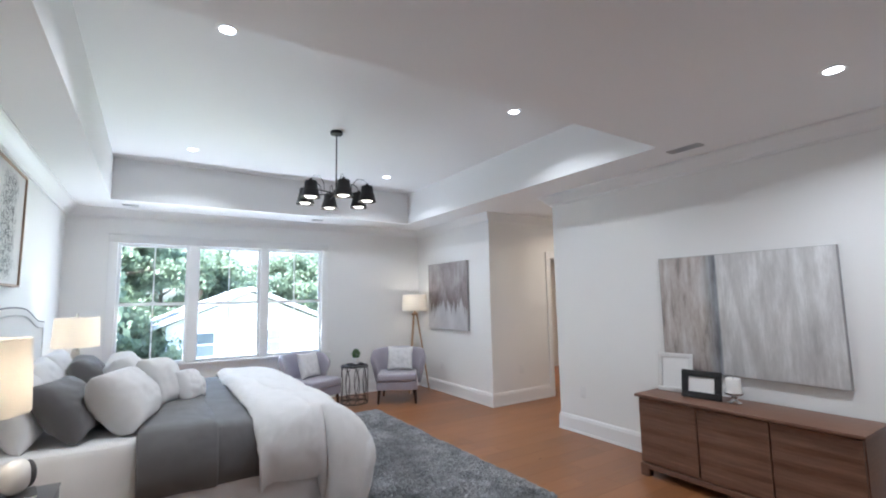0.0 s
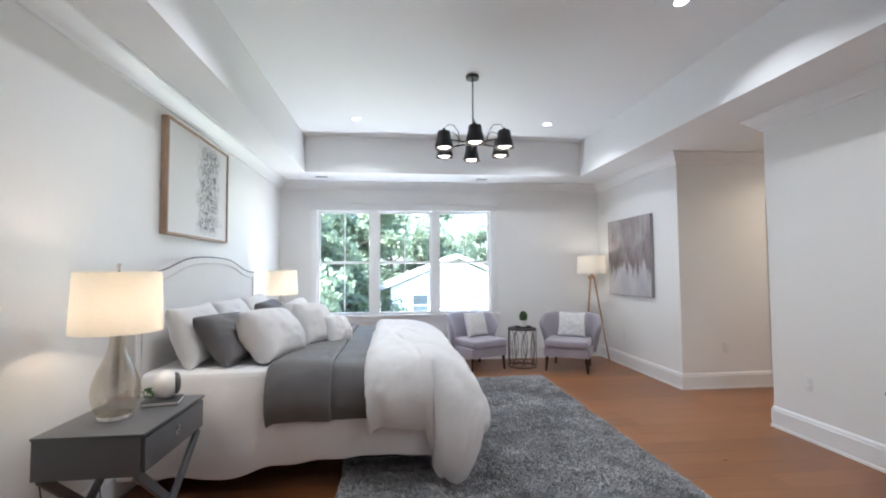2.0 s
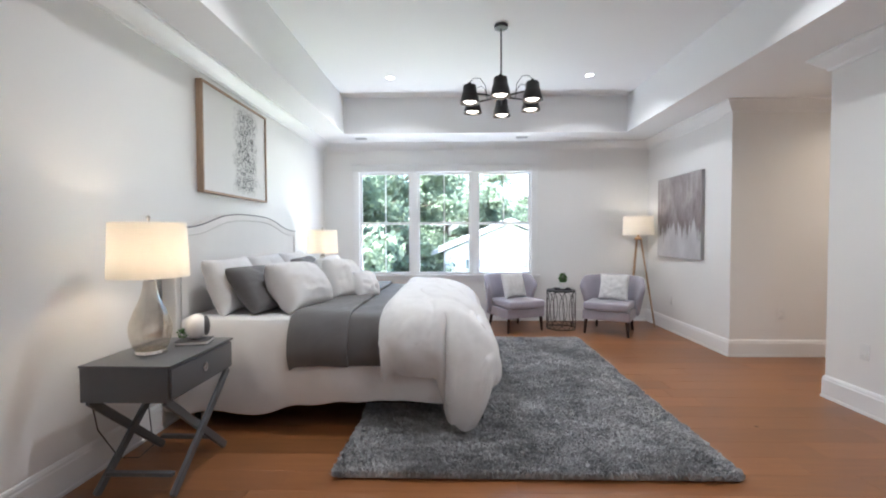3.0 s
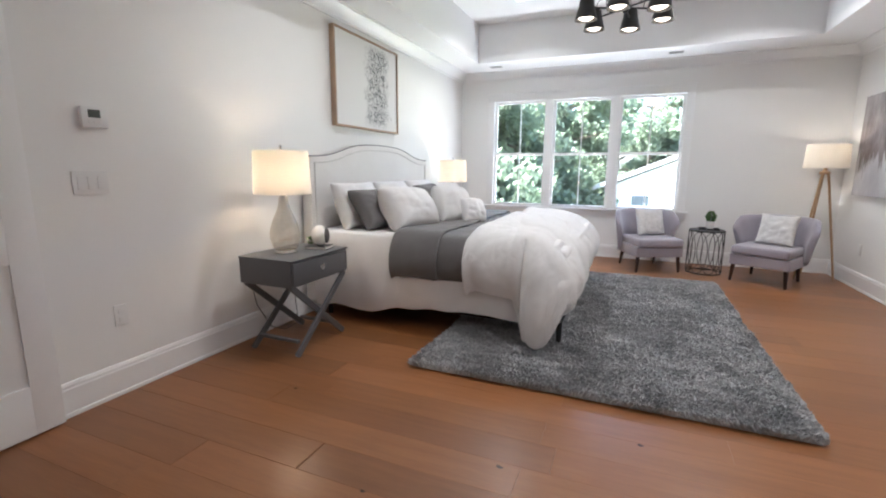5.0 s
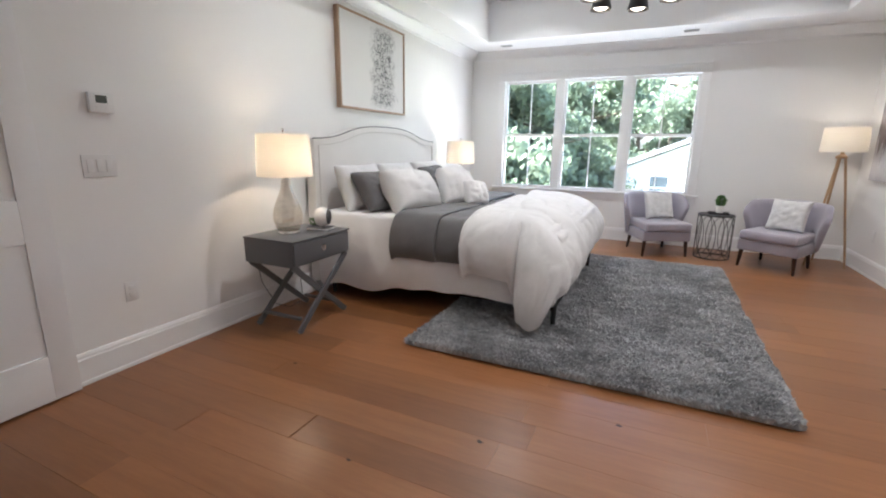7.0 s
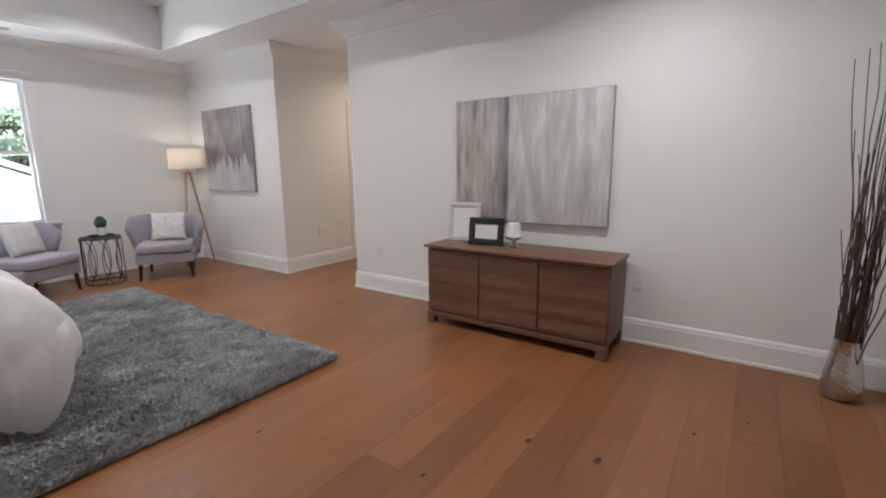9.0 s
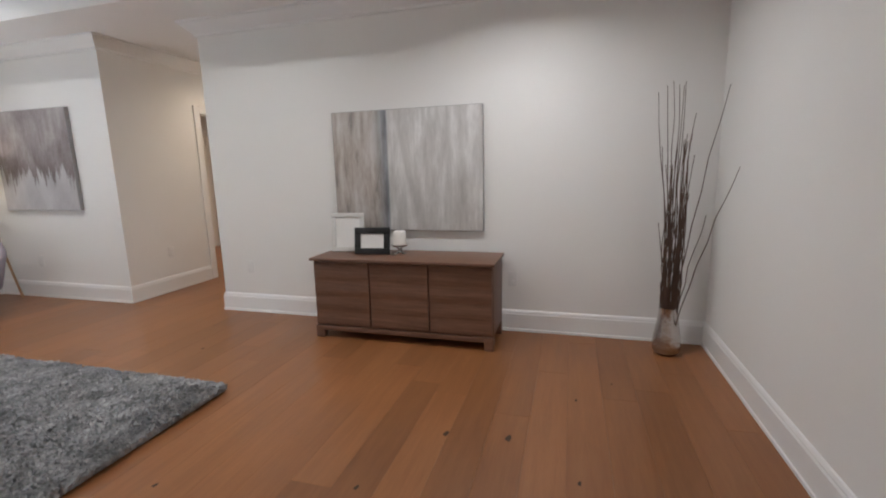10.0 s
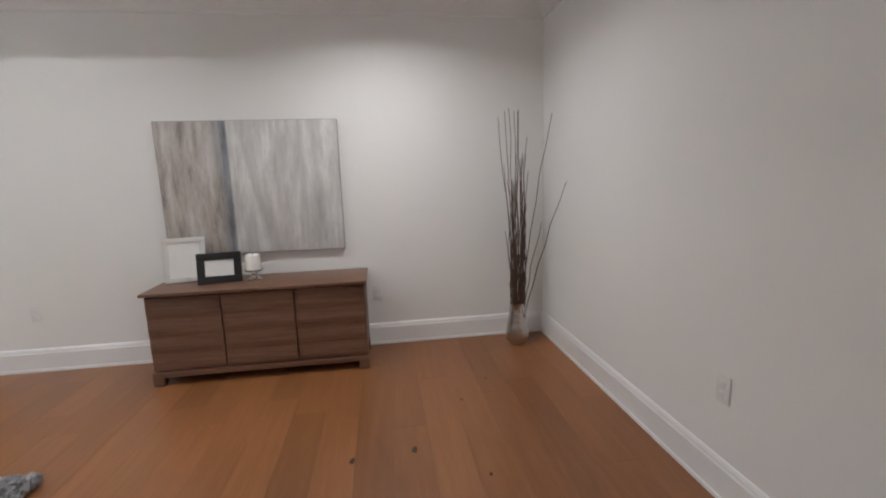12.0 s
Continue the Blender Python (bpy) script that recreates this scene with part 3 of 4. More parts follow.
def drape(x0, x1, hang, reach, lift, puff, nx, nv, seed, ripple, out, ragged=0.01, foot=0.0, notch=None):
    """Cloth over the mattress from x0 on, down both flanks and, where foot is set, over the end.
    hang(a, theta) is the length that falls at x = a (theta turns from the flank, 0, to the end, 90 degrees);
    reach(a, theta) is how far it stands off; notch is the x of a deep crease in the near flank."""
    half = (BY1 - BY0) / 2
    side = 0.5
    bm = bmesh.new()
    rows = []
    for i in range(nx + 1):
        a = x0 + (x1 + foot - x0) * i / nx
        row = []
        for j in range(nv + 1):
            b = (half + side) * (2 * j / nv - 1)
            ea, eb = max(0.0, a - x1), max(0.0, abs(b) - half)
            s = 1 if b > 0 else -1
            f = max(ea / foot if foot else 0.0, eb / side)
            n1 = noise.noise(Vector((a * 2.0, b * 2.0, seed)))
            n2 = noise.noise(Vector((a * 5.0, b * 5.0, seed + 5)))
            crease = abs(noise.noise(Vector(((a + b * 0.35) * 3.4, (b - a * 0.5) * 1.5, seed + 21))))
            x, y = min(a, x1), BC + s * min(abs(b), half)
            z = BT + lift + puff * (n1 * 0.5 + n2 * 0.3 - 0.25 * max(0, 0.15 - crease) / 0.15)
            wrinkle = (0.5 - abs(noise.noise(Vector(((a - b * 0.6) * 9.0, (b + a * 0.3) * 4.5, seed + 31))))) * min(0.24 * puff, 0.014)
            z += wrinkle
            near = min(half - min(abs(b), half), (x1 - min(a, x1)) if foot else 9.0)
            round_off = out * 0.75
            if near < round_off:
                z -= 0.15 * round_off * (1 - near / round_off) ** 2
            if x - x0 < 0.06:
                z -= min(lift * 0.75, 0.05) * (1 - (x - x0) / 0.06) ** 2
            if f > 0:
                theta = math.atan2(ea / foot if foot else 0.0, eb / side)
                length = hang(a, theta) * (1 + ragged * noise.noise(Vector((a * 4.0, b * 2.2 if ea else s, seed + 3))) * 4)
                d = f * length
                along = x + 0.35 * theta + (half - min(abs(b), half))
                fold = 1.5 * noise.noise(Vector((along * 3.6, s * 2, seed + 9))) + 0.8 * noise.noise(Vector((along * 8, d * 2.5, seed + s)))
                off = reach(a, theta)
                o = lift * 0.5 * math.sin(min(f / 0.35, 1.0) * math.pi / 2) + off * math.sin(min(f / 0.75, 1.0) * math.pi / 2) - 0.35 * off * max(0.0, (f - 0.75) / 0.25) ** 2
                o += ripple * min(1, d * 3.5) * fold * 0.5 + wrinkle
                if notch is not None and s < 0 and theta < 0.9:
                    g = along - notch - 0.04 * d
                    o -= 0.085 * math.exp(-(g / 0.022) ** 2) * min(1, d * 5)
                x, y = x + math.sin(theta) * o, y + s * math.cos(theta) * o
                z -= d - 0.045 * (1 - math.exp(-d / 0.09))
            row.append(bm.verts.new((x, y, max(z, 0.05))))
        rows.append(row)
    for r, q in zip(rows, rows[1:]):
        for j in range(nv):
            bm.faces.new((r[j], r[j + 1], q[j + 1], q[j]))
    return bm


def ease(v, lo, hi):
    v = min(1.0, max(0.0, (v - lo) / (hi - lo)))
    return v * v * (3 - 2 * v)


def corner(theta):
    """1 at the mattress corner, 0 along flank and end."""
    return math.sin(min(math.pi, max(0.0, 2 * theta))) if theta > 0 else 0.0


def cloth(name, bm, material, label, thick):
    ob = solid(name, bm, material, label, "bedding")
    s = ob.modifiers.new("thickness", "SOLIDIFY")
    s.thickness, s.offset = thick, 1.0
    d = ob.modifiers.new("smooth", "SUBSURF")
    d.levels = d.render_levels = 1
    return ob


cloth("bed_sheet", drape(XW + 0.14, BX1 - 0.10, lambda a, t: 0.655 - 0.08 * ease(a, -0.1, 0.5), lambda a, t: 0.055, 0.004, 0.006, 70, 90, 1.0, 0.035, 0.05, 0.012, 0.4), SHEET, "white coverlet hanging with a wavy hem", 0.006)
cloth("folded_blanket", drape(0.135, 0.525, lambda a, t: 0.355, lambda a, t: 0.085, 0.034, 0.022, 24, 90, 2.0, 0.018, 0.08, 0.008), GREY_LINEN, "charcoal grey linen blanket folded across the bed", 0.022)
cloth("grey_throw", drape(0.47, 0.86, lambda a, t: 0.345, lambda a, t: 0.07, 0.020, 0.022, 22, 90, 3.0, 0.014, 0.08, 0.006), GREY_LINEN, "charcoal grey linen throw lying under the duvet", 0.012)
cloth("duvet", drape(0.735, 1.21, lambda a, t: 0.42 + 0.28 * ease(a + 0.30 * t, 1.10, 1.18) * (1 - ease(t, 0.45, 1.1)) + 0.10 * ease(t, 0.45, 1.2), lambda a, t: 0.11 + 0.05 * ease(a, 1.12, 1.2) + 0.05 * ease(t, 0.0, 0.6), 0.075, 0.05, 84, 150, 4.3, 0.065, 0.30, 0.012, 0.5, 1.14), WHITE_LINEN, "puffy white duvet folded over the foot of the bed", 0.03)


def pillow(name, w, h, t, m, material, label, seed, plump=0.0):
    """A stuffed pillow: w wide, h high, t thick, with pinched corners."""
    bm = bmesh.new()
    n = 26
    for side in (1, -1):
        grid = []
        for i in range(n + 1):
            row = []
            for j in range(n + 1):
                u, v = 2 * i / n - 1, 2 * j / n - 1
                pull = 1 - 0.10 * (1 - u * u) * abs(v) ** 3, 1 - 0.10 * (1 - v * v) * abs(u) ** 3
                d = t / 2 * (max(0, 1 - u * u) * max(0, 1 - v * v)) ** 0.38
                d *= 1 + 0.16 * noise.noise(Vector((u * 1.6, v * 1.6, seed + side)))
                d += (0.013 * noise.noise(Vector((u * 3.4, v * 3.4, seed))) - 0.007 * max(0, 0.2 - abs(noise.noise(Vector((u * 2.2 + v, v * 2.2 - u, seed + 7))))) / 0.2) * (1 - u ** 4) * (1 - v ** 4)
                ru, rv = math.sqrt(1 - plump * v * v / 2), math.sqrt(1 - plump * u * u / 2)
                row.append(bm.verts.new((u * w / 2 * pull[1] * ru, side * d, v * h / 2 * pull[0] * rv)))
            grid.append(row)
        for a, b in zip(grid, grid[1:]):
            for j in range(n):
                bm.faces.new((a[j], a[j + 1], b[j + 1], b[j]))
    bmesh.ops.remove_doubles(bm, verts=bm.verts[:], dist=0.0005)
    ob = solid(name, bm, material, label, "pillow", "pillows on the bed", m)
    s = ob.modifiers.new("smooth", "SUBSURF")
    s.levels = s.render_levels = 1
    return ob


def lean(x, y, z, tilt, turn=0.0, roll=0.0):
    """A pose for a pillow that faces the foot of the bed, leaning back by tilt."""
    return pose(x, y, z, 0, 0, 90 + turn) @ pose(0, 0, 0, -tilt, 0, 0) @ pose(0, 0, 0, 0, roll, 0)


PZ = BT + 0.012
BACK, GREY_P, FRONT = "white pillow leaning on the headboard", "charcoal grey pillow in front of a white one", "plump white pillow leaning on the grey one"
for args in (
    ("pillow", 0.62, 0.42, 0.22, lean(-0.42, 3.58, PZ + 0.185, 20), WHITE_LINEN, BACK, 1.0, 0.0),
    ("pillow", 0.62, 0.42, 0.22, lean(-0.42, 4.22, PZ + 0.185, 20), WHITE_LINEN, BACK, 3.0, 0.15),
    ("pillow", 0.62, 0.42, 0.22, lean(-0.42, 4.86, PZ + 0.185, 20), WHITE_LINEN, BACK, 2.0, 0.15),
    ("pillow", 0.58, 0.39, 0.23, lean(-0.20, 3.57, PZ + 0.155, 38, -6, 3), GREY_LINEN, GREY_P, 4.0, 0.0),
    ("pillow", 0.58, 0.41, 0.23, lean(-0.20, 4.66, PZ + 0.165, 36, 4), GREY_LINEN, GREY_P, 5.0, 0.1),
    ("pillow", 0.62, 0.40, 0.31, lean(0.06, 3.62, PZ + 0.160, 34, -8, 4), WHITE_LINEN, FRONT, 6.0, 0.08),
    ("pillow", 0.60, 0.40, 0.30, lean(0.04, 4.62, PZ + 0.165, 34, 4), WHITE_LINEN, FRONT, 7.0, 0.08),
    ("pillow", 0.41, 0.39, 0.22, lean(0.25, 4.14, PZ + 0.17, 26, -24, 6), WHITE_LINEN, "white square cushion standing in the middle", 8.0, 0.35),
    ("pillow", 0.28, 0.27, 0.19, lean(0.43, 4.17, PZ + 0.112, 28, -28, 6), SHEET, "small pale grey cushion in front", 9.0, 0.4),
):
    pillow(*args)

# ---- bedside ----
def nightstand(m):
    ob = thing("nightstand", m, "grey lacquered nightstand with drawer and crossed legs", "nightstand", "bedside tables")
    w, d, top, low = 0.60, 0.44, 0.655, 0.475
    body = box(-d / 2, d / 2 - 0.014, -w / 2, w / 2, low, top - 0.012, 0.003)
    part("body", body, GREY_PAINT, ob)
    part("top", box(-d / 2 - 0.004, d / 2 + 0.004, -w / 2 - 0.004, w / 2 + 0.004, top - 0.012, top, 0.003), GREY_PAINT, ob)
    dr = part("drawer_front", box(d / 2 - 0.012, d / 2 + 0.002, -w / 2 + 0.012, w / 2 - 0.012, low + 0.014, top - 0.022, 0.003), GREY_PAINT, ob)
    part("pull", lathe([(0, 0), (0.022, 0), (0.024, 0.003), (0.017, 0.005), (0.013, 0.002), (0, 0.002)], 20), CHROME, dr, "chrome ring pull").matrix_basis = pose(d / 2 + 0.002, 0, (low + top) / 2, 0, 90, 0)
    for x in (-d / 2 + 0.03, d / 2 - 0.03):
        for n, s in enumerate((1, -1)):
            dx = 0.012 * (1 if n else -1)
            part("leg", beam((x + dx, s * (w / 2 - 0.03), 0.006), (x + dx, -s * (w / 2 - 0.03), low), 0.022, 0.042, side=(1, 0, 0)), GREY_PAINT, ob)
    for s in (1, -1):
        part("stretcher", beam((-d / 2 + 0.05, s * (w / 2 - 0.09), 0.085), (d / 2 - 0.05, s * (w / 2 - 0.09), 0.085), 0.03, 0.022, side=(0, 1, 0)), GREY_PAINT, ob)
    return ob


nightstand(pose(-0.375, 2.705, 0))
nightstand(pose(-0.44, 5.86, 0))


def table_lamp(at):
    ob = thing("table_lamp", pose(*at), "mercury-glass gourd lamp with a lit linen drum shade", "table lamp", "bedside lamps")
    part("base", lathe([(0, 0), (0.075, 0), (0.077, 0.006), (0.070, 0.022), (0, 0.022)], 40), CHROME, ob)
    part("body", lathe([(0, 0.022), (0.070, 0.022), (0.084, 0.045), (0.097, 0.09), (0.101, 0.13), (0.095, 0.17), (0.076, 0.225), (0.054, 0.275), (0.038, 0.32), (0.031, 0.36), (0.030, 0.382), (0, 0.382)], 40), MERCURY, ob, "silvery mercury-glass body")
    part("neck", lathe([(0, 0.382), (0.025, 0.382), (0.025, 0.390), (0.014, 0.396), (0.014, 0.43), (0, 0.43)], 20), CHROME, ob)
    sh = part("shade", lathe([(0.188, 0.405), (0.176, 0.69), (0.173, 0.69), (0.185, 0.405), (0.188, 0.405)], 64), SHADE, ob, "lit cream linen drum shade")
    part("bulb", lathe([(0, 0.43), (0.014, 0.43), (0.028, 0.475), (0.02, 0.505), (0, 0.515)], 16), BULB, ob).visible_shadow = False
    part("harp", tube([(0, -0.045, 0.43), (0, -0.07, 0.55), (0, -0.04, 0.67), (0, 0, 0.695), (0, 0.04, 0.67), (0, 0.07, 0.55), (0, 0.045, 0.43)], 0.003, 6), CHROME, ob)
    sp = tube([(-0.174, 0, 0.685), (0.174, 0, 0.685)], 0.003, 6)
    tube([(0, -0.174, 0.685), (0, 0.174, 0.685)], 0.003, 6, bm=sp)
    part("spider", sp, CHROME, ob)
    part("finial", lathe([(0, 0.697), (0.008, 0.697), (0.006, 0.705), (0.012, 0.715), (0.008, 0.727), (0, 0.73)], 16), CHROME, ob)
    lamp_light("lamp_glow", "POINT", (at[0], at[1], at[2] + 0.53), BULB_WATTS, WARM, 0.03)
    return ob


table_lamp((-0.405, 2.64, 0.655))
table_lamp((-0.44, 5.86, 0.655))

bk = thing("book", pose(-0.30, 2.86, 0.656, 0, 0, 12), "dark-covered book lying flat on the nightstand", "book")
part("cover", box(-0.085, 0.085, -0.065, 0.065, 0.019, 0.023, 0.001), COVER, bk)
part("back_cover", box(-0.085, 0.085, -0.065, 0.065, 0, 0.004, 0.001), COVER, bk)
part("pages", box(-0.08, 0.082, -0.061, 0.061, 0.004, 0.019), PAPER, bk)


def pod(at):
    """A closed round ornament; a dark bulge on one side stands in for its shaded hollow."""
    ob = thing("ornament", pose(*at, 0, 0, 28), "white ceramic pod ornament with a dark bulge in place of the shaded hollow", "ornament")
    prof = [(0.048 * math.sin(a), 0.058 - 0.058 * math.cos(a)) for a in (i * math.pi / 14 for i in range(15))]
    bm = lathe([(r, z) for r, z in prof], 28)
    part("shell", bm, CERAMIC, ob)
    hol = bmesh.new()
    bmesh.ops.create_uvsphere(hol, u_segments=20, v_segments=12, radius=0.038)
    bmesh.ops.scale(hol, vec=(0.45, 1, 1.2), verts=hol.verts[:])
    bmesh.ops.translate(hol, vec=(0.038, 0, 0.058), verts=hol.verts[:])
    part("hollow", hol, COVER, ob, "dark bulge in place of the shaded hollow")
    return ob


pod((-0.29, 2.865, 0.680)).scale = (1.25, 1.25, 1.25)


def sprig(name, at, label, n, spread, high, seed):
    rnd = random.Random(seed)
    bm = bmesh.new()
    for k in range(n):
        a, t = rnd.uniform(0, 6.28), rnd.uniform(0.0, 1)
        r = spread * math.sqrt(rnd.random()) * math.sin(math.pi * (0.18 + 0.74 * t))
        p = Vector((r * math.cos(a), r * math.sin(a), high * t))
        d = Vector((math.cos(a), math.sin(a), rnd.uniform(0.3, 1.6))).normalized() * rnd.uniform(0.012, 0.024)
        s = d.orthogonal().normalized() * 0.005
        vs = [bm.verts.new(q) for q in (p, p + d * 0.5 + s, p + d, p + d * 0.5 - s)]
        bm.faces.new(vs)
    return bm


solid("sprig", sprig("sprig", None, "", 60, 0.02, 0.05, 4), LEAF, "small green sprig beside the ornament", "plant", m=pose(-0.365, 2.845, 0.681))

# bedside cord
solid("lamp_cord", tube([(-0.70, 2.60, 0.40), (-0.69, 2.62, 0.25), (-0.64, 2.70, 0.06), (-0.60, 2.80, 0.012), (-0.62, 2.95, 0.012), (-0.70, 3.05, 0.05), (-0.73, 3.06, 0.30)], 0.003, 6), BLACK, "thin dark lamp cord trailing behind the nightstand", "cord")

# ---- rug ----
RX0, RX1, RY0, RY1 = 0.57, 2.68, 2.61, 5.72
rug = thing("rug", pose(0, 0, 0), "thick grey mottled shag rug under the bed", "rug")
part("backing", box(RX0 + 0.01, RX1 - 0.01, RY0 + 0.01, RY1 - 0.01, 0.003, 0.018, 0.006), RUG, rug)


def pile(count):
    """Short leaning tufts, each a bent blade pair."""
    rng = np.random.default_rng(5)
    x, y = rng.uniform(RX0, RX1, count), rng.uniform(RY0, RY1, count)
    a = rng.uniform(0, 2 * np.pi, count)
    swirl = np.sin(x * 5.1 + np.sin(y * 3.7) * 2) + np.cos(y * 4.3 + x * 2.2)
    l = 0.018 + 0.016 * rng.random(count)
    dx, dy = np.cos(a) * 0.012 + np.cos(swirl * 2) * 0.010, np.sin(a) * 0.012 + np.sin(swirl * 2) * 0.010
    w = 0.009
    sx, sy = -np.sin(a) * w, np.cos(a) * w
    z0, z1 = np.full(count, 0.014), 0.016 + l
    v = np.stack([np.stack([x - sx, y - sy, z0], 1), np.stack([x + sx, y + sy, z0], 1), np.stack([x + dx + sx * 0.7, y + dy + sy * 0.7, z1], 1), np.stack([x + dx - sx * 0.7, y + dy - sy * 0.7, z1], 1)], 1).reshape(-1, 3)
    f = np.arange(count * 4).reshape(-1, 4)
    me = bpy.data.meshes.new("shag")
    me.from_pydata(v.tolist(), [], f.tolist())
    me.materials.append(RUG)
    ob = new("shag", me)
    ob.parent = rug
    return tagged(ob, "mottled grey shag pile", kind="stuff")


pile(150000)

# ---- seating corner ----
def armchair(m, label, pillow_turn):
    ob = thing("armchair", m, label, "armchair", "pair of armchairs")
    # local: faces -y, seat centre at the origin
    part("seat_base", box(-0.29, 0.29, -0.29, 0.27, 0.19, 0.315, 0.02, None, 3), LILAC, ob)
    part("seat_cushion", box(-0.275, 0.275, -0.325, 0.20, 0.317, 0.415, 0.035, None, 4), LILAC, ob)
    pp = [(x, y) for x, y in ((-0.262, -0.312), (0.262, -0.312), (0.262, 0.1), (-0.262, 0.1))]
    part("piping", tube([(x, y, 0.402) for x, y in pp], 0.006, 6, closed=True), LILAC, ob)
    # the barrel back sweeps round and falls away into low wings
    bm = bmesh.new()
    n, rings = 28, []
    for i in range(n + 1):
        u = 2 * i / n - 1
        top = 0.735 - 0.03 * u * u - 0.13 * max(0.0, abs(u) - 0.72) / 0.28 * (abs(u) > 0.72)
        flare = 0.06
        prof = [(0.0, 0.20), (0.045, 0.20), (0.05 + flare * 0.4, 0.45), (0.05 + flare, top - 0.02), (0.035 + flare, top), (0.0 + flare, top - 0.005), (-0.012 + flare * 0.9, top - 0.03), (-0.008, 0.45)]
        ring = []
        for o, z in prof:
            wing = u * math.radians(74 + 20 * min(1, max(0, (z - 0.30) / 0.36)))
            d = Vector((math.sin(wing), math.cos(wing), 0))
            ring.append(bm.verts.new((d.x * (0.315 + o), 0.02 + d.y * (0.29 + o), z)))
        rings.append(ring)
    k = len(rings[0])
    for a, b in zip(rings, rings[1:]):
        for j in range(k):
            bm.faces.new((a[j], a[(j + 1) % k], b[(j + 1) % k], b[j]))
    bm.faces.new(rings[0])
    bm.faces.new(rings[-1][::-1])
    back = part("backrest", bm, LILAC, ob, "curved barrel back in lilac-grey velvet")
    s = back.modifiers.new("smooth", "SUBSURF")
    s.levels = s.render_levels = 1
    for x, y in ((-0.25, -0.25), (0.25, -0.25), (-0.22, 0.23), (0.22, 0.23)):
        lx, ly = x * 1.06, y * (1.04 if y < 0 else 1.18)
        part("leg", tube([(lx, ly, 0.0), (x, y, 0.20)], 0.014, 10, taper=1.7), LEGWOOD, ob, "tapered dark wooden leg")
    return ob


def chair_pose(ax, ay, bx, by):
    """The pose whose two front legs stand at a and b."""
    ang = math.degrees(math.atan2(by - ay, bx - ax))
    mid = Vector(((ax + bx) / 2, (ay + by) / 2, 0))
    n = Vector((-(by - ay), bx - ax, 0)).normalized()
    p = mid + n * 0.26
    return pose(p.x, p.y, 0, 0, 0, ang)


CL, CR = chair_pose(1.885, 6.075, 2.39, 6.315), chair_pose(2.89, 6.13, 3.35, 5.86)
armchair(CL, "lilac-grey velvet barrel armchair by the window", 0)
armchair(CR, "lilac-grey velvet barrel armchair by the floor lamp", 0)
for cm, turn in ((CL, 10), (CR, -8)):
    pillow("throw_pillow", 0.40, 0.36, 0.14, cm @ pose(0.03, 0.07, 0.585, -16, 0, turn), CUSHION, "white printed throw pillow on an armchair", 12.0 + turn)["group"] = "armchair cushions"

tb = thing("side_table", pose(2.655, 6.42, 0), "round openwork iron side table with dark glass top", "side table")
TH, TR = 0.53, 0.19
ringpts = lambda z, r: [(r * math.cos(a), r * math.sin(a), z) for a in (2 * math.pi * i / 36 for i in range(36))]
part("top_ring", tube(ringpts(TH - 0.01, TR), 0.007, 8, closed=True), IRON, tb)
part("base_ring", tube(ringpts(0.012, TR), 0.006, 8, closed=True), IRON, tb)
part("middle_ring", tube(ringpts(0.07, TR * 0.92), 0.004, 8, closed=True), IRON, tb)
part("tabletop", lathe([(0, TH - 0.006), (TR - 0.004, TH - 0.006), (TR - 0.004, TH + 0.002), (0, TH + 0.002)], 40), COVER, tb, "dark glass top")
for k in range(9):
    a0 = 2 * math.pi * k / 9
    for s in (1,):
        loop = []
        for i in range(28):
            q = 2 * math.pi * i / 28
            ang = a0 + 0.52 * math.cos(q)
            loop.append((TR * math.cos(ang), TR * math.sin(ang), TH / 2 + (TH / 2 - 0.014) * math.sin(q)))
        part("wire_loop", tube(loop, 0.004, 6, closed=True), IRON, tb)
tr = box(-0.11, 0.11, -0.075, 0.075, 0, 0.006, 0.002)
for b in ((-0.11, 0.11, -0.075, -0.069), (-0.11, 0.11, 0.069, 0.075), (-0.11, -0.104, -0.069, 0.069), (0.104, 0.11, -0.069, 0.069)):
    box(*b, 0.006, 0.02, 0.001, bm=tr)
solid("tray", tr, BLACK, "small black tray on the side table", "tray", m=pose(2.67, 6.42, TH + 0.002, 0, 0, -5))
pt = thing("potted_plant", pose(2.68, 6.43, TH + 0.008), "small green succulent in a pale cement pot", "plant")
part("pot", lathe([(0, 0), (0.036, 0), (0.045, 0.095), (0.040, 0.095), (0.037, 0.083), (0, 0.083)], 24), CERAMIC, pt)
part("foliage", sprig("foliage", None, "", 900, 0.05, 0.125, 8), LEAF, pt, "dense small green leaves").matrix_basis = pose(0, 0, 0.084)

fl = thing("floor_lamp", pose(3.77, 6.62, 0), "tripod floor lamp in ash wood with lit drum shade", "floor lamp")
for k in range(3):
    a = math.radians(-25 + 120 * k)
    part("leg", tube([(0.22 * math.cos(a), 0.22 * math.sin(a), 0), (0.03 * math.cos(a), 0.03 * math.sin(a), 1.23)], 0.011, 10, taper=1.2), LAMPWOOD, fl)
part("hub", lathe([(0, 1.20), (0.05, 1.20), (0.055, 1.225), (0.02, 1.245), (0.014, 1.36), (0, 1.36)], 24), LAMPWOOD, fl)
part("shade", lathe([(0.205, 1.27), (0.195, 1.53), (0.192, 1.53), (0.202, 1.27), (0.205, 1.27)], 56), SHADE, fl, "lit cream drum shade")
part("bulb", lathe([(0, 1.36), (0.014, 1.36), (0.028, 1.40), (0.02, 1.43), (0, 1.44)], 16), BULB, fl).visible_shadow = False
sp = tube([(-0.2, 0, 1.36), (0.2, 0, 1.36)], 0.003, 6)
part("spider", sp, IRON, fl)
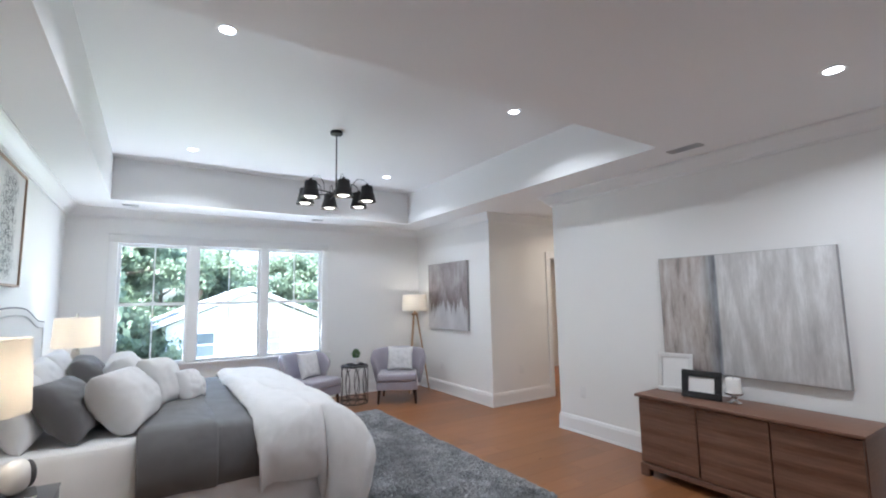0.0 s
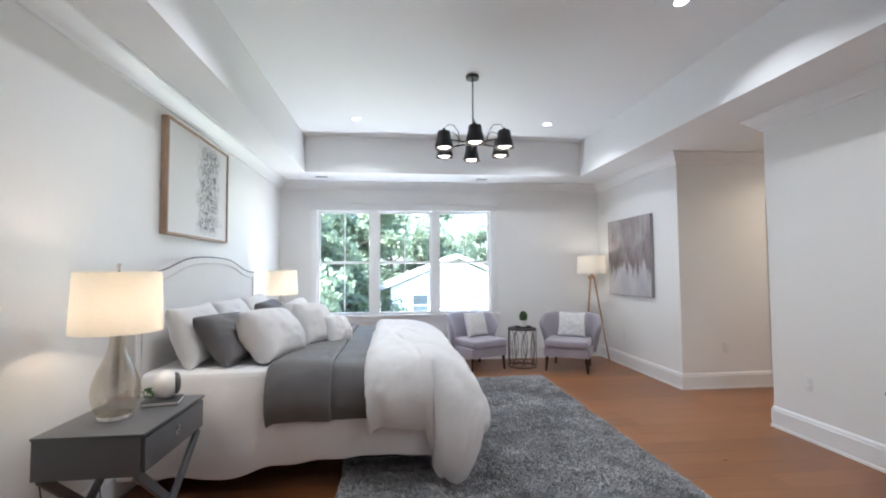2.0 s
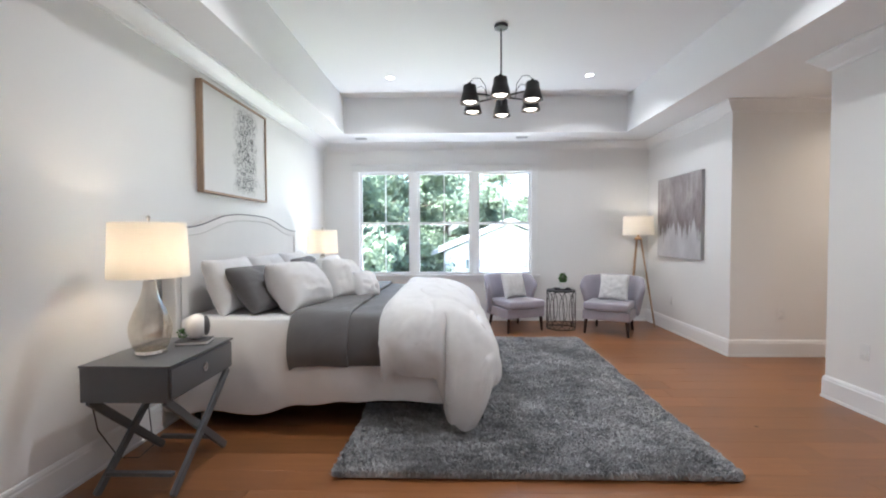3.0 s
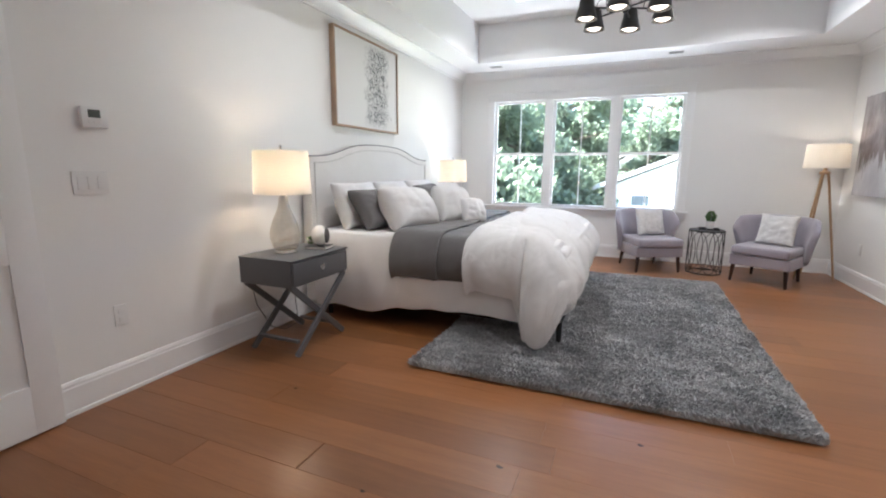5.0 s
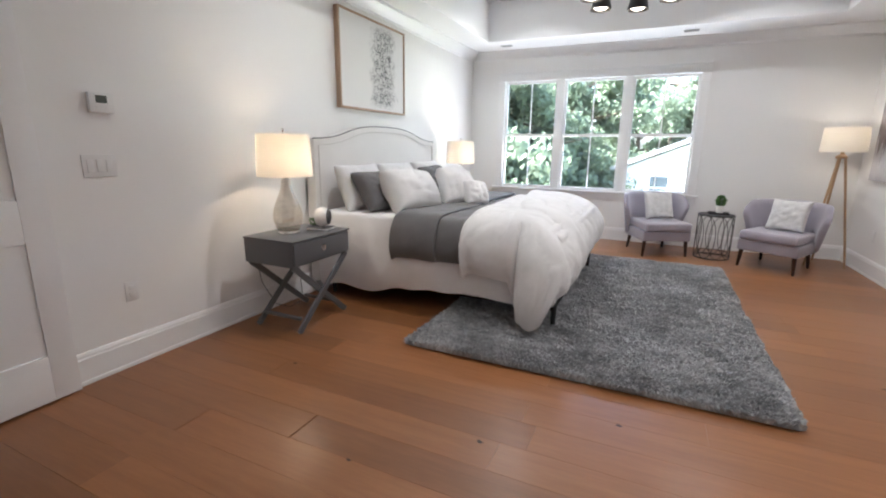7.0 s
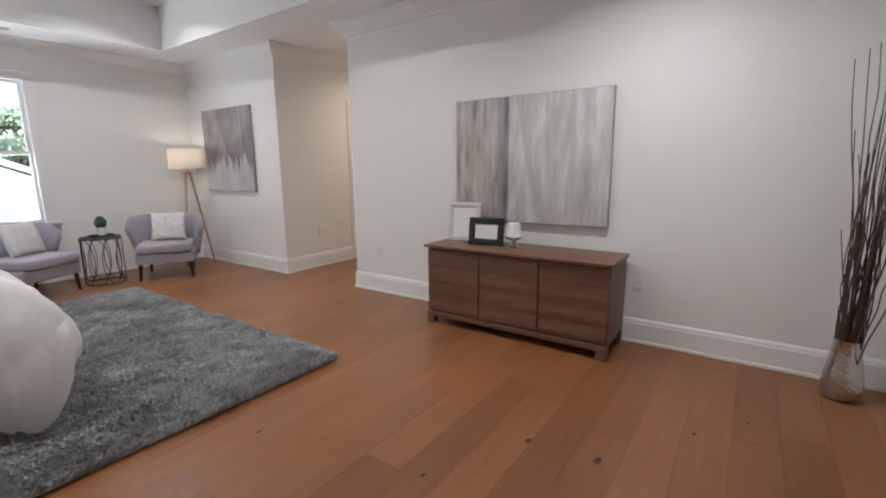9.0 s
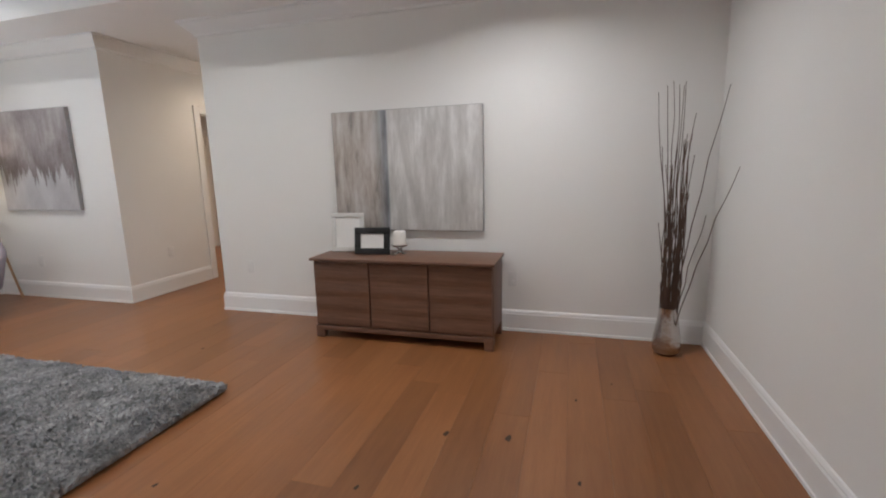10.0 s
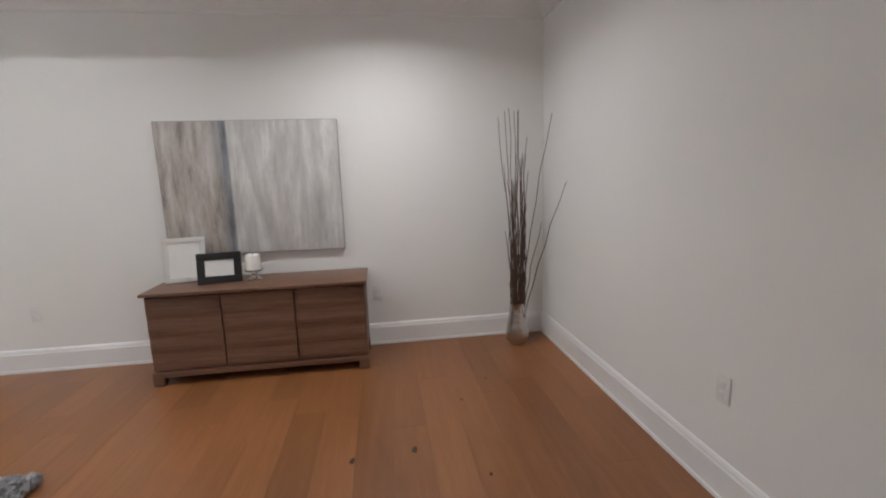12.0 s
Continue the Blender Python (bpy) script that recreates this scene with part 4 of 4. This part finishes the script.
lamp_light("floor_lamp_glow", "POINT", (3.77, 6.62, 1.45), BULB_WATTS * 0.65, (1.0, 0.82, 0.62), 0.03)

# ---- pictures ----
CANVAS_EDGE = plain("canvas_edge", (0.36, 0.355, 0.36), 0.8, vary=0.15)
def framed(name, m, w, h, deep, face, edge, label):
    """A picture that hangs in its local y-z plane and faces +x."""
    ob = thing(name, m, label, "picture")
    if edge is not None:
        t = 0.018
        for b in ((-w / 2, w / 2, h / 2 - t, h / 2), (-w / 2, w / 2, -h / 2, -h / 2 + t), (-w / 2, -w / 2 + t, -h / 2 + t, h / 2 - t), (w / 2 - t, w / 2, -h / 2 + t, h / 2 - t)):
            part("frame_bar", box(0, deep, b[0], b[1], b[2], b[3], 0.002), edge, ob)
        part("canvas", box(0.004, deep - 0.012, -w / 2 + t, w / 2 - t, -h / 2 + t, h / 2 - t), face, ob)
    else:
        part("canvas", box(0.004, deep, -w / 2 + 0.004, w / 2 - 0.004, -h / 2 + 0.004, h / 2 - 0.004, 0.003), face, ob)
        for b in ((-w / 2, w / 2, h / 2 - 0.004, h / 2), (-w / 2, w / 2, -h / 2, -h / 2 + 0.004), (-w / 2, -w / 2 + 0.004, -h / 2 + 0.004, h / 2 - 0.004), (w / 2 - 0.004, w / 2, -h / 2 + 0.004, h / 2 - 0.004)):
            part("canvas_edge", box(0, deep - 0.003, *b), CANVAS_EDGE, ob, "grey painted canvas edge")
    return ob


framed("wall_art", pose(XW + 0.003, 4.24, 2.035), 1.15, 0.85, 0.05, scribble_canvas(), FRAMEWOOD, "white picture with grey scribble in pale oak frame")
framed("wall_art", pose(XJ - 0.003, 6.06, 1.50, 0, 0, 180), 1.09, 1.04, 0.04, drip_canvas(), None, "canvas with mauve-brown drips over pale grey")
framed("wall_art", pose(XE - 0.003, 1.915, 1.305, 0, 0, 180) @ pose(0, 0, 0), 1.28, 0.975, 0.04, streak_canvas(), None, "wide canvas with silver and charcoal vertical streaks")

# ---- sideboard ----
sb = thing("sideboard", pose(3.84, 1.845, 0), "walnut sideboard with three wave-carved doors", "sideboard")
SW, SD, SH = 1.44, 0.44, 0.65
part("top", box(-SD / 2 - 0.015, SD / 2, -SW / 2 - 0.012, SW / 2 + 0.012, SH - 0.022, SH, 0.004), WALNUT, sb)
part("carcass", box(-SD / 2 + 0.03, SD / 2 - 0.005, -SW / 2 + 0.004, SW / 2 - 0.004, 0.10, SH - 0.022, 0.003), WALNUT, sb)
part("plinth_rail", box(-SD / 2 + 0.002, SD / 2 - 0.02, -SW / 2 + 0.02, SW / 2 - 0.02, 0.062, 0.10, 0.004), WALNUT, sb)
for s in (1, -1):
    for x in (-SD / 2 + 0.03, SD / 2 - 0.045):
        part("foot", box(x - 0.03, x + 0.03, s * (SW / 2 - 0.035) - 0.035, s * (SW / 2 - 0.035) + 0.035, 0, 0.098, 0.006), WALNUT, sb)


def wave_door(y0, y1, z0, z1, x):
    """A door whose face is carved in four shallow overlapping steps."""
    bm = bmesh.new()
    n = 48
    cols = []
    for y in (y0, y1):
        col = []
        for i in range(n + 1):
            f = i / n
            s = (f * 4 + 0.15) % 1.0
            bulge = 0.0022 * (1 - math.cos(2 * math.pi * s ** 0.7))
            col.append((y, z0 + (z1 - z0) * f, x - 0.012 - bulge))
        cols.append(col)
    front = [[bm.verts.new((c[2], c[0], c[1])) for c in col] for col in cols]
    rear = [[bm.verts.new((x + 0.006, c[0], c[1])) for c in col] for col in cols]
    for i in range(n):
        bm.faces.new((front[0][i], front[1][i], front[1][i + 1], front[0][i + 1]))
        bm.faces.new((rear[0][i], rear[0][i + 1], rear[1][i + 1], rear[1][i]))
        for k in (0, 1):
            bm.faces.new((front[k][i], front[k][i + 1], rear[k][i + 1], rear[k][i]))
    for e in (0, n):
        bm.faces.new((front[0][e], front[1][e], rear[1][e], rear[0][e]))
    return bm


dw = (SW - 0.03) / 3
for k in range(3):
    a = -SW / 2 + 0.008 + k * (dw + 0.007) + 0.003
    part("door", wave_door(a, a + dw - 0.006, 0.112, SH - 0.034, -SD / 2 + 0.024), WALNUT, sb, smooth=False)


def easel_frame(m, w, h, bar, edge, label):
    ob = thing("photo_frame", m, label, "photo frame", "frames on the sideboard")
    for b in ((-w / 2, w / 2, h - bar, h), (-w / 2, w / 2, 0, bar), (-w / 2, -w / 2 + bar, bar, h - bar), (w / 2 - bar, w / 2, bar, h - bar)):
        part("frame_bar", box(0, 0.018, b[0], b[1], b[2], b[3], 0.003), edge, ob)
    part("mount", box(0.003, 0.009, -w / 2 + bar, w / 2 - bar, bar, h - bar), PAPER, ob, "blank pale mount")
    part("strut", beam((0.0, 0, h * 0.6), (-0.075, 0, 0.03), 0.03, 0.004, side=(0, 1, 0)), edge, ob)
    return ob


WHITEWASH = plain("whitewashed_wood", (0.66, 0.65, 0.63), 0.6, vary=0.1, coarse=10, fine=80)
easel_frame(pose(3.93, 2.40, SH, 0, 0, 192) @ pose(0, 0, 0, 0, -8, 0), 0.275, 0.32, 0.036, WHITEWASH, "whitewashed photo frame leaning back on the sideboard")
easel_frame(pose(3.83, 2.135, SH, 0, 0, 188) @ pose(0, 0, 0, 0, -9, 0), 0.29, 0.215, 0.05, BLACK, "black photo frame with a blank pale mount")
ch = thing("candle_holder", pose(3.87, 1.915, SH), "nickel pedestal holder with a white pillar candle", "candle holder")
part("pedestal", lathe([(0, 0), (0.036, 0), (0.038, 0.005), (0.02, 0.014), (0.012, 0.026), (0.016, 0.036), (0.02, 0.042), (0.045, 0.052), (0.052, 0.062), (0.048, 0.062), (0.03, 0.055), (0, 0.055)], 32), CHROME, ch)
cd = part("candle", lathe([(0, 0.056), (0.036, 0.056), (0.038, 0.06), (0.038, 0.138), (0.034, 0.143), (0.018, 0.137), (0, 0.137)], 28), WAX, ch, "white wax pillar candle")
part("wick", tube([(0, 0, 0.136), (0.002, 0, 0.15)], 0.0012, 6), DARK, cd)

ch.scale = (1.3, 1.3, 1.3)

# ---- twig vase ----
vs = thing("vase", pose(3.87, -0.05, 0), "hammered silver floor vase standing in the corner", "vase")
part("body", lathe([(0, 0), (0.062, 0), (0.088, 0.03), (0.093, 0.07), (0.082, 0.15), (0.066, 0.25), (0.058, 0.325), (0.062, 0.335), (0.057, 0.335), (0.053, 0.31), (0.05, 0.1), (0, 0.05)], 40), STEEL, vs)
tw = tagged(new("twigs"), "tall bundle of dark dried twigs in the vase", "dried twigs")
tw.location = (3.87, -0.05, 0.0)
rnd = random.Random(11)


def twig(base, tip, bow, r):
    a, b = Vector(base), Vector(tip)
    pts = []
    for i in range(9):
        f = i / 8
        p = a.lerp(b, f) + Vector(bow) * math.sin(math.pi * f)
        if 0 < i < 8:
            p += Vector((rnd.uniform(-1, 1), rnd.uniform(-1, 1), 0)) * 0.009
        pts.append(p)
    return tube(pts, r, 6, taper=0.45)


tips = [(0, 0.14, 1.76), (0, 0.09, 1.80), (0.03, 0.05, 1.83), (0, 0.02, 1.80), (0.02, -0.02, 1.82), (-0.03, 0.0, 1.79), (-0.09, -0.24, 1.77), (-0.34, -0.25, 1.28), (-0.10, -0.16, 0.98), (-0.02, 0.10, 0.92), (0.02, -0.09, 1.62), (0, -0.05, 1.45), (-0.02, -0.03, 1.46), (0.03, -0.10, 1.36), (0.0, 0.10, 1.42), (0.02, 0.07, 1.30)]
for x, y, z in tips:
    part("twig", twig((rnd.uniform(-0.02, 0.02), rnd.uniform(-0.02, 0.02), 0.06), (x, y, z), (rnd.uniform(-0.02, 0.02), 0.3 * -y * (0.5 if abs(y) < 0.12 else 0.25), 0), 0.0047), TWIG, tw)
for k in range(44):
    a = rnd.uniform(0, 6.28)
    part("twig", twig((0.03 * math.cos(a), 0.03 * math.sin(a), 0.06), (rnd.uniform(0.03, 0.08) * math.cos(a + 0.8), rnd.uniform(0.03, 0.08) * math.sin(a + 0.8), rnd.uniform(0.7, 1.5)), (rnd.uniform(-0.03, 0.03), rnd.uniform(-0.03, 0.03), 0), 0.0048), TWIG, tw)

# ---- chandelier ----
DROP = 0.085
chd = thing("chandelier", pose(1.62, 4.32, TRAY), "matte black six-shade chandelier on a rod", "chandelier")
part("canopy", lathe([(0, 0), (0.058, 0), (0.06, -0.008), (0.058, -0.03), (0.012, -0.034), (0, -0.034)], 36), BLACK, chd)
part("rod", tube([(0, 0, -0.03), (0, 0, -0.62)], 0.007, 10), BLACK, chd)
part("hub", lathe([(0, -0.585), (0.022, -0.585), (0.026, -0.605), (0.026, -0.645), (0.012, -0.66), (0, -0.66)], 24), BLACK, chd)
for k in range(6):
    a = math.radians(-97 + 60 * k)
    c, s = math.cos(a), math.sin(a)
    R = 0.305
    part("arm", tube([(0.02 * c, 0.02 * s, -0.625), ((R - 0.055) * c, (R - 0.055) * s, -0.625)], 0.007, 8), BLACK, chd)
    sh = part("shade", lathe([(0.0, -0.475), (0.050, -0.475), (0.056, -0.485), (0.060, -0.535), (0.064, -0.54), (0.086, -0.63), (0.083, -0.63), (0.061, -0.545), (0.052, -0.49), (0.0, -0.482)], 28), BLACK, chd, "black metal bell shade")
    sh.matrix_basis = pose(R * c, R * s, -DROP)
    part("socket", lathe([(0, -0.45), (0.012, -0.45), (0.014, -0.475), (0, -0.475)], 12), BLACK, sh)
    part("bulb", lathe([(0, -0.50), (0.015, -0.50), (0.03, -0.55), (0.055, -0.59), (0.06, -0.612), (0.04, -0.626), (0, -0.63)], 16), BULB, sh, "lit warm bulb").visible_shadow = False
    part("cable", tube([((R - 0.16) * c, (R - 0.16) * s, -0.535 - DROP), ((R - 0.15) * c, (R - 0.15) * s, -0.46 - DROP), ((R - 0.10) * c, (R - 0.10) * s, -0.405 - DROP), ((R - 0.04) * c, (R - 0.04) * s, -0.41 - DROP), (R * c, R * s, -0.45 - DROP)], 0.003, 6), BLACK, chd)
    lamp_light("chandelier_glow", "POINT", (1.62 + R * c, 4.32 + R * s, TRAY - 0.705), 0.12, WARM, 0.03)

# ---- ceiling fittings ----
def downlight(x, y, z, watts=CAN_WATTS, colour=DOWN):
    ob = thing("downlight", pose(x, y, z), "round white recessed ceiling light, lit", "downlight", "recessed lights")
    part("trim_ring", lathe([(0.042, 0.0), (0.066, 0.0), (0.064, -0.006), (0.044, -0.004), (0.042, 0.0)], 36), TRIM, ob)
    part("lens", lathe([(0, -0.001), (0.043, -0.001), (0.043, -0.003), (0, -0.003)], 32), LED, ob, "glowing lens")
    lamp_light("downlight_glow", "AREA", (x, y, z - 0.008), watts, colour, 0.05, cone=150 if z < TRAY - 0.1 else 135)
    return ob


# the last one, in the room beyond, is unseen and added to brighten it
for x, y, z in ((0.48, 3.04, TRAY), (2.81, 3.06, TRAY), (0.46, 5.59, TRAY), (2.77, 5.58, TRAY), (3.14, 0.95, SOFFIT), (5.5, 4.25, SOFFIT), (6.2, 6.0, SOFFIT)):
    downlight(x, y, z, CAN_WATTS * (1.1 if x > 6 else 0.65 if x > 4 else 0.9 if z == TRAY else 1.1), WARM if x > 4 else DOWN)


def ceiling_vent(x, y, w, d, turn):
    ob = thing("ceiling_vent", pose(x, y, SOFFIT, 0, 0, turn), "white slotted ceiling air vent", "air vent", "ceiling vents")
    f = box(-w / 2, w / 2, -d / 2, -d / 2 + 0.012, -0.006, 0, 0.001)
    for b in ((-w / 2, w / 2, d / 2 - 0.012, d / 2), (-w / 2, -w / 2 + 0.012, -d / 2 + 0.012, d / 2 - 0.012), (w / 2 - 0.012, w / 2, -d / 2 + 0.012, d / 2 - 0.012)):
        box(*b, -0.006, 0, 0.001, bm=f)
    part("frame", f, VENT, ob)
    # near-black sheet stands in for the shaded duct behind the slats
    part("backing", box(-w / 2 + 0.01, w / 2 - 0.01, -d / 2 + 0.01, d / 2 - 0.01, -0.002, -0.0005), DARK, ob)
    n = int((d - 0.024) / 0.012)
    for k in range(n):
        y0 = -d / 2 + 0.014 + k * 0.012
        part("slat", box(-w / 2 + 0.012, w / 2 - 0.012, y0, y0 + 0.006, -0.005, -0.002), VENT, ob)
    return ob


ceiling_vent(3.72, 2.06, 0.26, 0.10, 60 + 30)
ceiling_vent(-0.10, 6.62, 0.16, 0.09, 0)
ceiling_vent(2.15, 6.62, 0.16, 0.09, 0)

# ---- wall plates ----
th = thing("thermostat", pose(XW + 0.001, 1.70, 1.475), "white wall thermostat with a small grey screen", "thermostat")
part("case", box(0, 0.026, -0.06, 0.06, -0.05, 0.05, 0.006), PLASTIC, th)
part("screen", box(0.026, 0.0275, -0.03, 0.025, -0.002, 0.036, 0.0), SCREEN, th)
for k in range(3):
    part("button", box(0.026, 0.029, -0.03 + k * 0.022, -0.016 + k * 0.022, -0.028, -0.018, 0.001), PLASTIC, th)
sw = thing("light_switch", pose(XW + 0.001, 1.655, 1.153), "white three-gang rocker light switch plate", "light switch")
part("plate", box(0, 0.006, -0.082, 0.082, -0.058, 0.058, 0.003), PLASTIC, sw)
for k in (-1, 0, 1):
    part("rocker", box(0.006, 0.010, k * 0.046 - 0.016, k * 0.046 + 0.016, -0.033, 0.033, 0.002), PLASTIC, sw)


def outlet(m):
    ob = thing("outlet", m, "white duplex wall outlet", "outlet", "wall outlets")
    part("plate", box(0, 0.006, -0.036, 0.036, -0.058, 0.058, 0.003), PLASTIC, ob)
    for z in (-0.021, 0.021):
        part("socket", box(0.006, 0.009, -0.016, 0.016, z - 0.014, z + 0.014, 0.002), PLASTIC, ob)
    return ob


outlet(pose(XW + 0.001, 1.72, 0.44))
outlet(pose(XE - 0.001, 3.53, 0.44, 0, 0, 180))
outlet(pose(XE - 0.001, 1.05, 0.43, 0, 0, 180))
outlet(pose(XJ - 0.001, 6.29, 0.41, 0, 0, 180))
outlet(pose(4.60, HALL_N - 0.001, 0.45, 0, 0, -90))
outlet(pose(2.06, YS + 0.001, 0.47, 0, 0, 90))

# ---- outside ----
GZ = -3.0
g = bmesh.new()
gv = [g.verts.new(p) for p in ((-1500, 7.6, GZ), (1500, 7.6, GZ), (1500, 3000, GZ), (-1500, 3000, GZ))]
g.faces.new(gv)
structure("ground", g, GRASS, "green lawn below the window", "ground")

hs = thing("house", pose(3.1, 22.5, GZ), "white neighbouring house with a low gabled roof", "house")
HWD, EAVE, RIDGE, DEEP = 6.6, 3.45, 4.85, 9.0
wl = bmesh.new()
gab = [(-0.0, 0), (HWD, 0), (HWD, EAVE), (HWD / 2, RIDGE), (0, EAVE)]
ff = wl.faces.new([wl.verts.new((x - 2.4, 0, z)) for x, z in gab])
ex = bmesh.ops.extrude_face_region(wl, geom=[ff])
bmesh.ops.translate(wl, vec=(0, DEEP, 0), verts=[v for v in ex["geom"] if isinstance(v, bmesh.types.BMVert)])
part("wall", wl, SIDING, hs, "white lap siding", False)
for s in (0, 1):
    e0 = Vector((-2.4 - 0.6, -0.5, EAVE - 0.22)) if s == 0 else Vector((-2.4 + HWD + 0.6, -0.5, EAVE - 0.22))
    r0 = Vector((-2.4 + HWD / 2, -0.5, RIDGE))
    bm = bmesh.new()
    q = [e0, r0, r0 + Vector((0, DEEP + 1, 0)), e0 + Vector((0, DEEP + 1, 0))]
    vv = [bm.verts.new(p + Vector((0, 0, 0.06))) for p in q] + [bm.verts.new(p + Vector((0, 0, 0.26))) for p in q]
    for f4 in ((0, 1, 2, 3), (4, 5, 6, 7), (0, 1, 5, 4), (1, 2, 6, 5), (2, 3, 7, 6), (3, 0, 4, 7)):
        bm.faces.new([vv[i] for i in f4])
    part("roof", bm, ROOF, hs, "pale grey shingle roof", False)
for x in (-0.95, 1.86):
    w = part("window", box(x - 0.42, x + 0.42, -0.05, 0.0, 2.05, 3.15, 0.01), TRIM, hs)
    part("pane", box(x - 0.36, x + 0.36, -0.06, -0.052, 2.11, 2.57), DARKPANE, w)
    part("pane", box(x - 0.36, x + 0.36, -0.06, -0.052, 2.63, 3.09), DARKPANE, w)
for k in range(14):
    z = 0.35 + k * 0.22
    part("siding_board", box(-2.4, -2.4 + HWD, -0.02, 0.0, z, z + 0.02), SIDING, hs)


def tree(at, high, spread, seed, n):
    ob = thing("tree", pose(*at), "tall leafy green broadleaf tree", "tree", "trees outside")
    r = random.Random(seed)
    rng = np.random.default_rng(seed)
    bm = tube([(0, 0, 0), (0.1, 0.05, high * 0.3), (0.0, 0.1, high * 0.6), (0.1, 0, high * 0.92)], 0.26, 10, taper=0.2)
    centres = []
    for k in range(26):
        z0 = high * r.uniform(0.06, 0.85)
        a, l = r.uniform(0, 6.28), spread * r.uniform(0.45, 1.0) * (1.15 - 0.55 * z0 / high)
        tip = Vector((l * math.cos(a), l * math.sin(a), z0 + l * r.uniform(0.1, 0.45)))
        mid = Vector((tip.x * 0.5, tip.y * 0.5, z0 + (tip.z - z0) * 0.35))
        tube([(0.05, 0.05, z0), mid, tip], 0.09, 6, bm, taper=0.2)
        for f in (0.45, 0.7, 0.9, 1.05):
            p = Vector((0, 0, z0)).lerp(tip, f) + Vector((r.gauss(0, 0.4), r.gauss(0, 0.4), r.gauss(0, 0.35)))
            centres.append((p, r.uniform(0.45, 1.0)))
    part("trunk", bm, BARK, ob)
    c = np.array([list(p) for p, _ in centres])
    s = np.array([q for _, q in centres])
    i = rng.integers(0, len(c), n)
    d = rng.normal(size=(n, 3))
    d /= np.linalg.norm(d, axis=1)[:, None]
    p = c[i] + d * (s[i] * rng.random(n) ** 0.5)[:, None] * [1, 1, 0.7]
    u = rng.normal(size=(n, 3)) + [0, 0, -0.4]
    u /= np.linalg.norm(u, axis=1)[:, None]
    w = np.cross(u, rng.normal(size=(n, 3)))
    w /= np.linalg.norm(w, axis=1)[:, None]
    l = rng.uniform(0.16, 0.32, n)[:, None]
    v = np.stack([p, p + u * l * 0.5 + w * l * 0.32, p + u * l, p + u * l * 0.5 - w * l * 0.32], 1).reshape(-1, 3)
    me = bpy.data.meshes.new("crown")
    me.from_pydata(v.tolist(), [], np.arange(n * 4).reshape(-1, 4).tolist())
    me.materials.append(FOLIAGE)
    cr = new("crown", me)
    cr.parent = ob
    tagged(cr, "uneven crown of small green leaves")
    return ob


for at, high, spread, seed, n in (
    ((-4.6, 17.0, GZ), 9.5, 3.6, 1, 26000),
    ((-8.5, 20.0, GZ), 10.0, 4.0, 2, 26000),
    ((-1.6, 24.0, GZ), 9.5, 3.6, 3, 24000),
    ((-13.5, 16.0, GZ), 10.0, 4.2, 4, 24000),
    ((2.6, 31.0, GZ), 9.5, 4.0, 5, 20000),
    ((-6.0, 30.0, GZ), 12.0, 5.0, 6, 22000),
    ((-17.0, 25.0, GZ), 12.0, 5.0, 7, 22000),
    ((9.0, 34.0, GZ), 9.0, 4.0, 8, 18000),
    ((-2.6, 13.6, GZ), 4.6, 1.7, 9, 16000),
    ((-3.0, 20.0, GZ), 8.5, 3.4, 10, 22000),
    ((-7.0, 15.0, GZ), 7.5, 3.2, 11, 22000),
    ((0.6, 37.0, GZ), 9.0, 4.4, 12, 18000),
    ((6.0, 40.0, GZ), 8.0, 4.2, 13, 16000),
    ((-11.0, 27.0, GZ), 11.0, 4.6, 14, 20000),
):
    tree(at, high, spread, seed, int(n * 1.1))

# ---- oak floor, board by board ----
fl0 = structure("floor", box(XW, HALL_E + 1.2, YS, YN, -0.25, -0.006), UNDER, "warm brown oak plank floor with a satin finish", "floor")
rnd = random.Random(21)
PW = 0.19
boards = {}
y = YS
while y < YN - 0.01:
    w = min(PW, YN - y)
    x = XW - rnd.uniform(0, 1.4)
    while x < HALL_E + 1.2:
        l = rnd.choice((1.2, 1.5, 1.8, 2.1))
        a, b = max(x, XW), min(x + l, HALL_E + 1.2)
        x += l
        if b - a < 0.05 or (a > XE + 0.2 and y + w < HALL_S - 0.1):
            continue
        key = (round(b - a, 2), round(w, 3))
        if key not in boards:
            bm = box(0, key[0] - 0.0005, 0, key[1] - 0.0005, -0.012, 0.0)
            top = [e for e in bm.edges if e.verts[0].co.z > -0.001 and e.verts[1].co.z > -0.001]
            bmesh.ops.bevel(bm, geom=top, offset=0.0006, segments=1, affect="EDGES")
            boards[key] = mesh_of("plank", bm, OAK)
        ob = new("plank", boards[key])
        ob.parent = fl0
        ob.location = (a, y, 0)
    y += PW
for kx, ky, r in ((2.564, 1.188, 0.017), (2.598, 0.881, 0.02), (3.05, 0.56, 0.010), (2.35, 0.55, 0.011), (3.3, 0.35, 0.008), (2.1, 1.45, 0.012), (1.35, 1.9, 0.012), (0.9, 1.55, 0.009), (3.2, 3.3, 0.01), (0.1, 2.1, 0.009), (1.9, 2.3, 0.011)):
    bm = bmesh.new()
    bm.faces.new([bm.verts.new((kx + r * 1.3 * math.cos(a) * (1 + 0.25 * math.sin(a * 3 + kx)), ky + r * 0.8 * math.sin(a) * (1 + 0.25 * math.cos(a * 2 + ky)), 0.0008)) for a in (2 * math.pi * i / 14 for i in range(14))])
    part("knot", bm, KNOT, fl0, "dark wood knot")
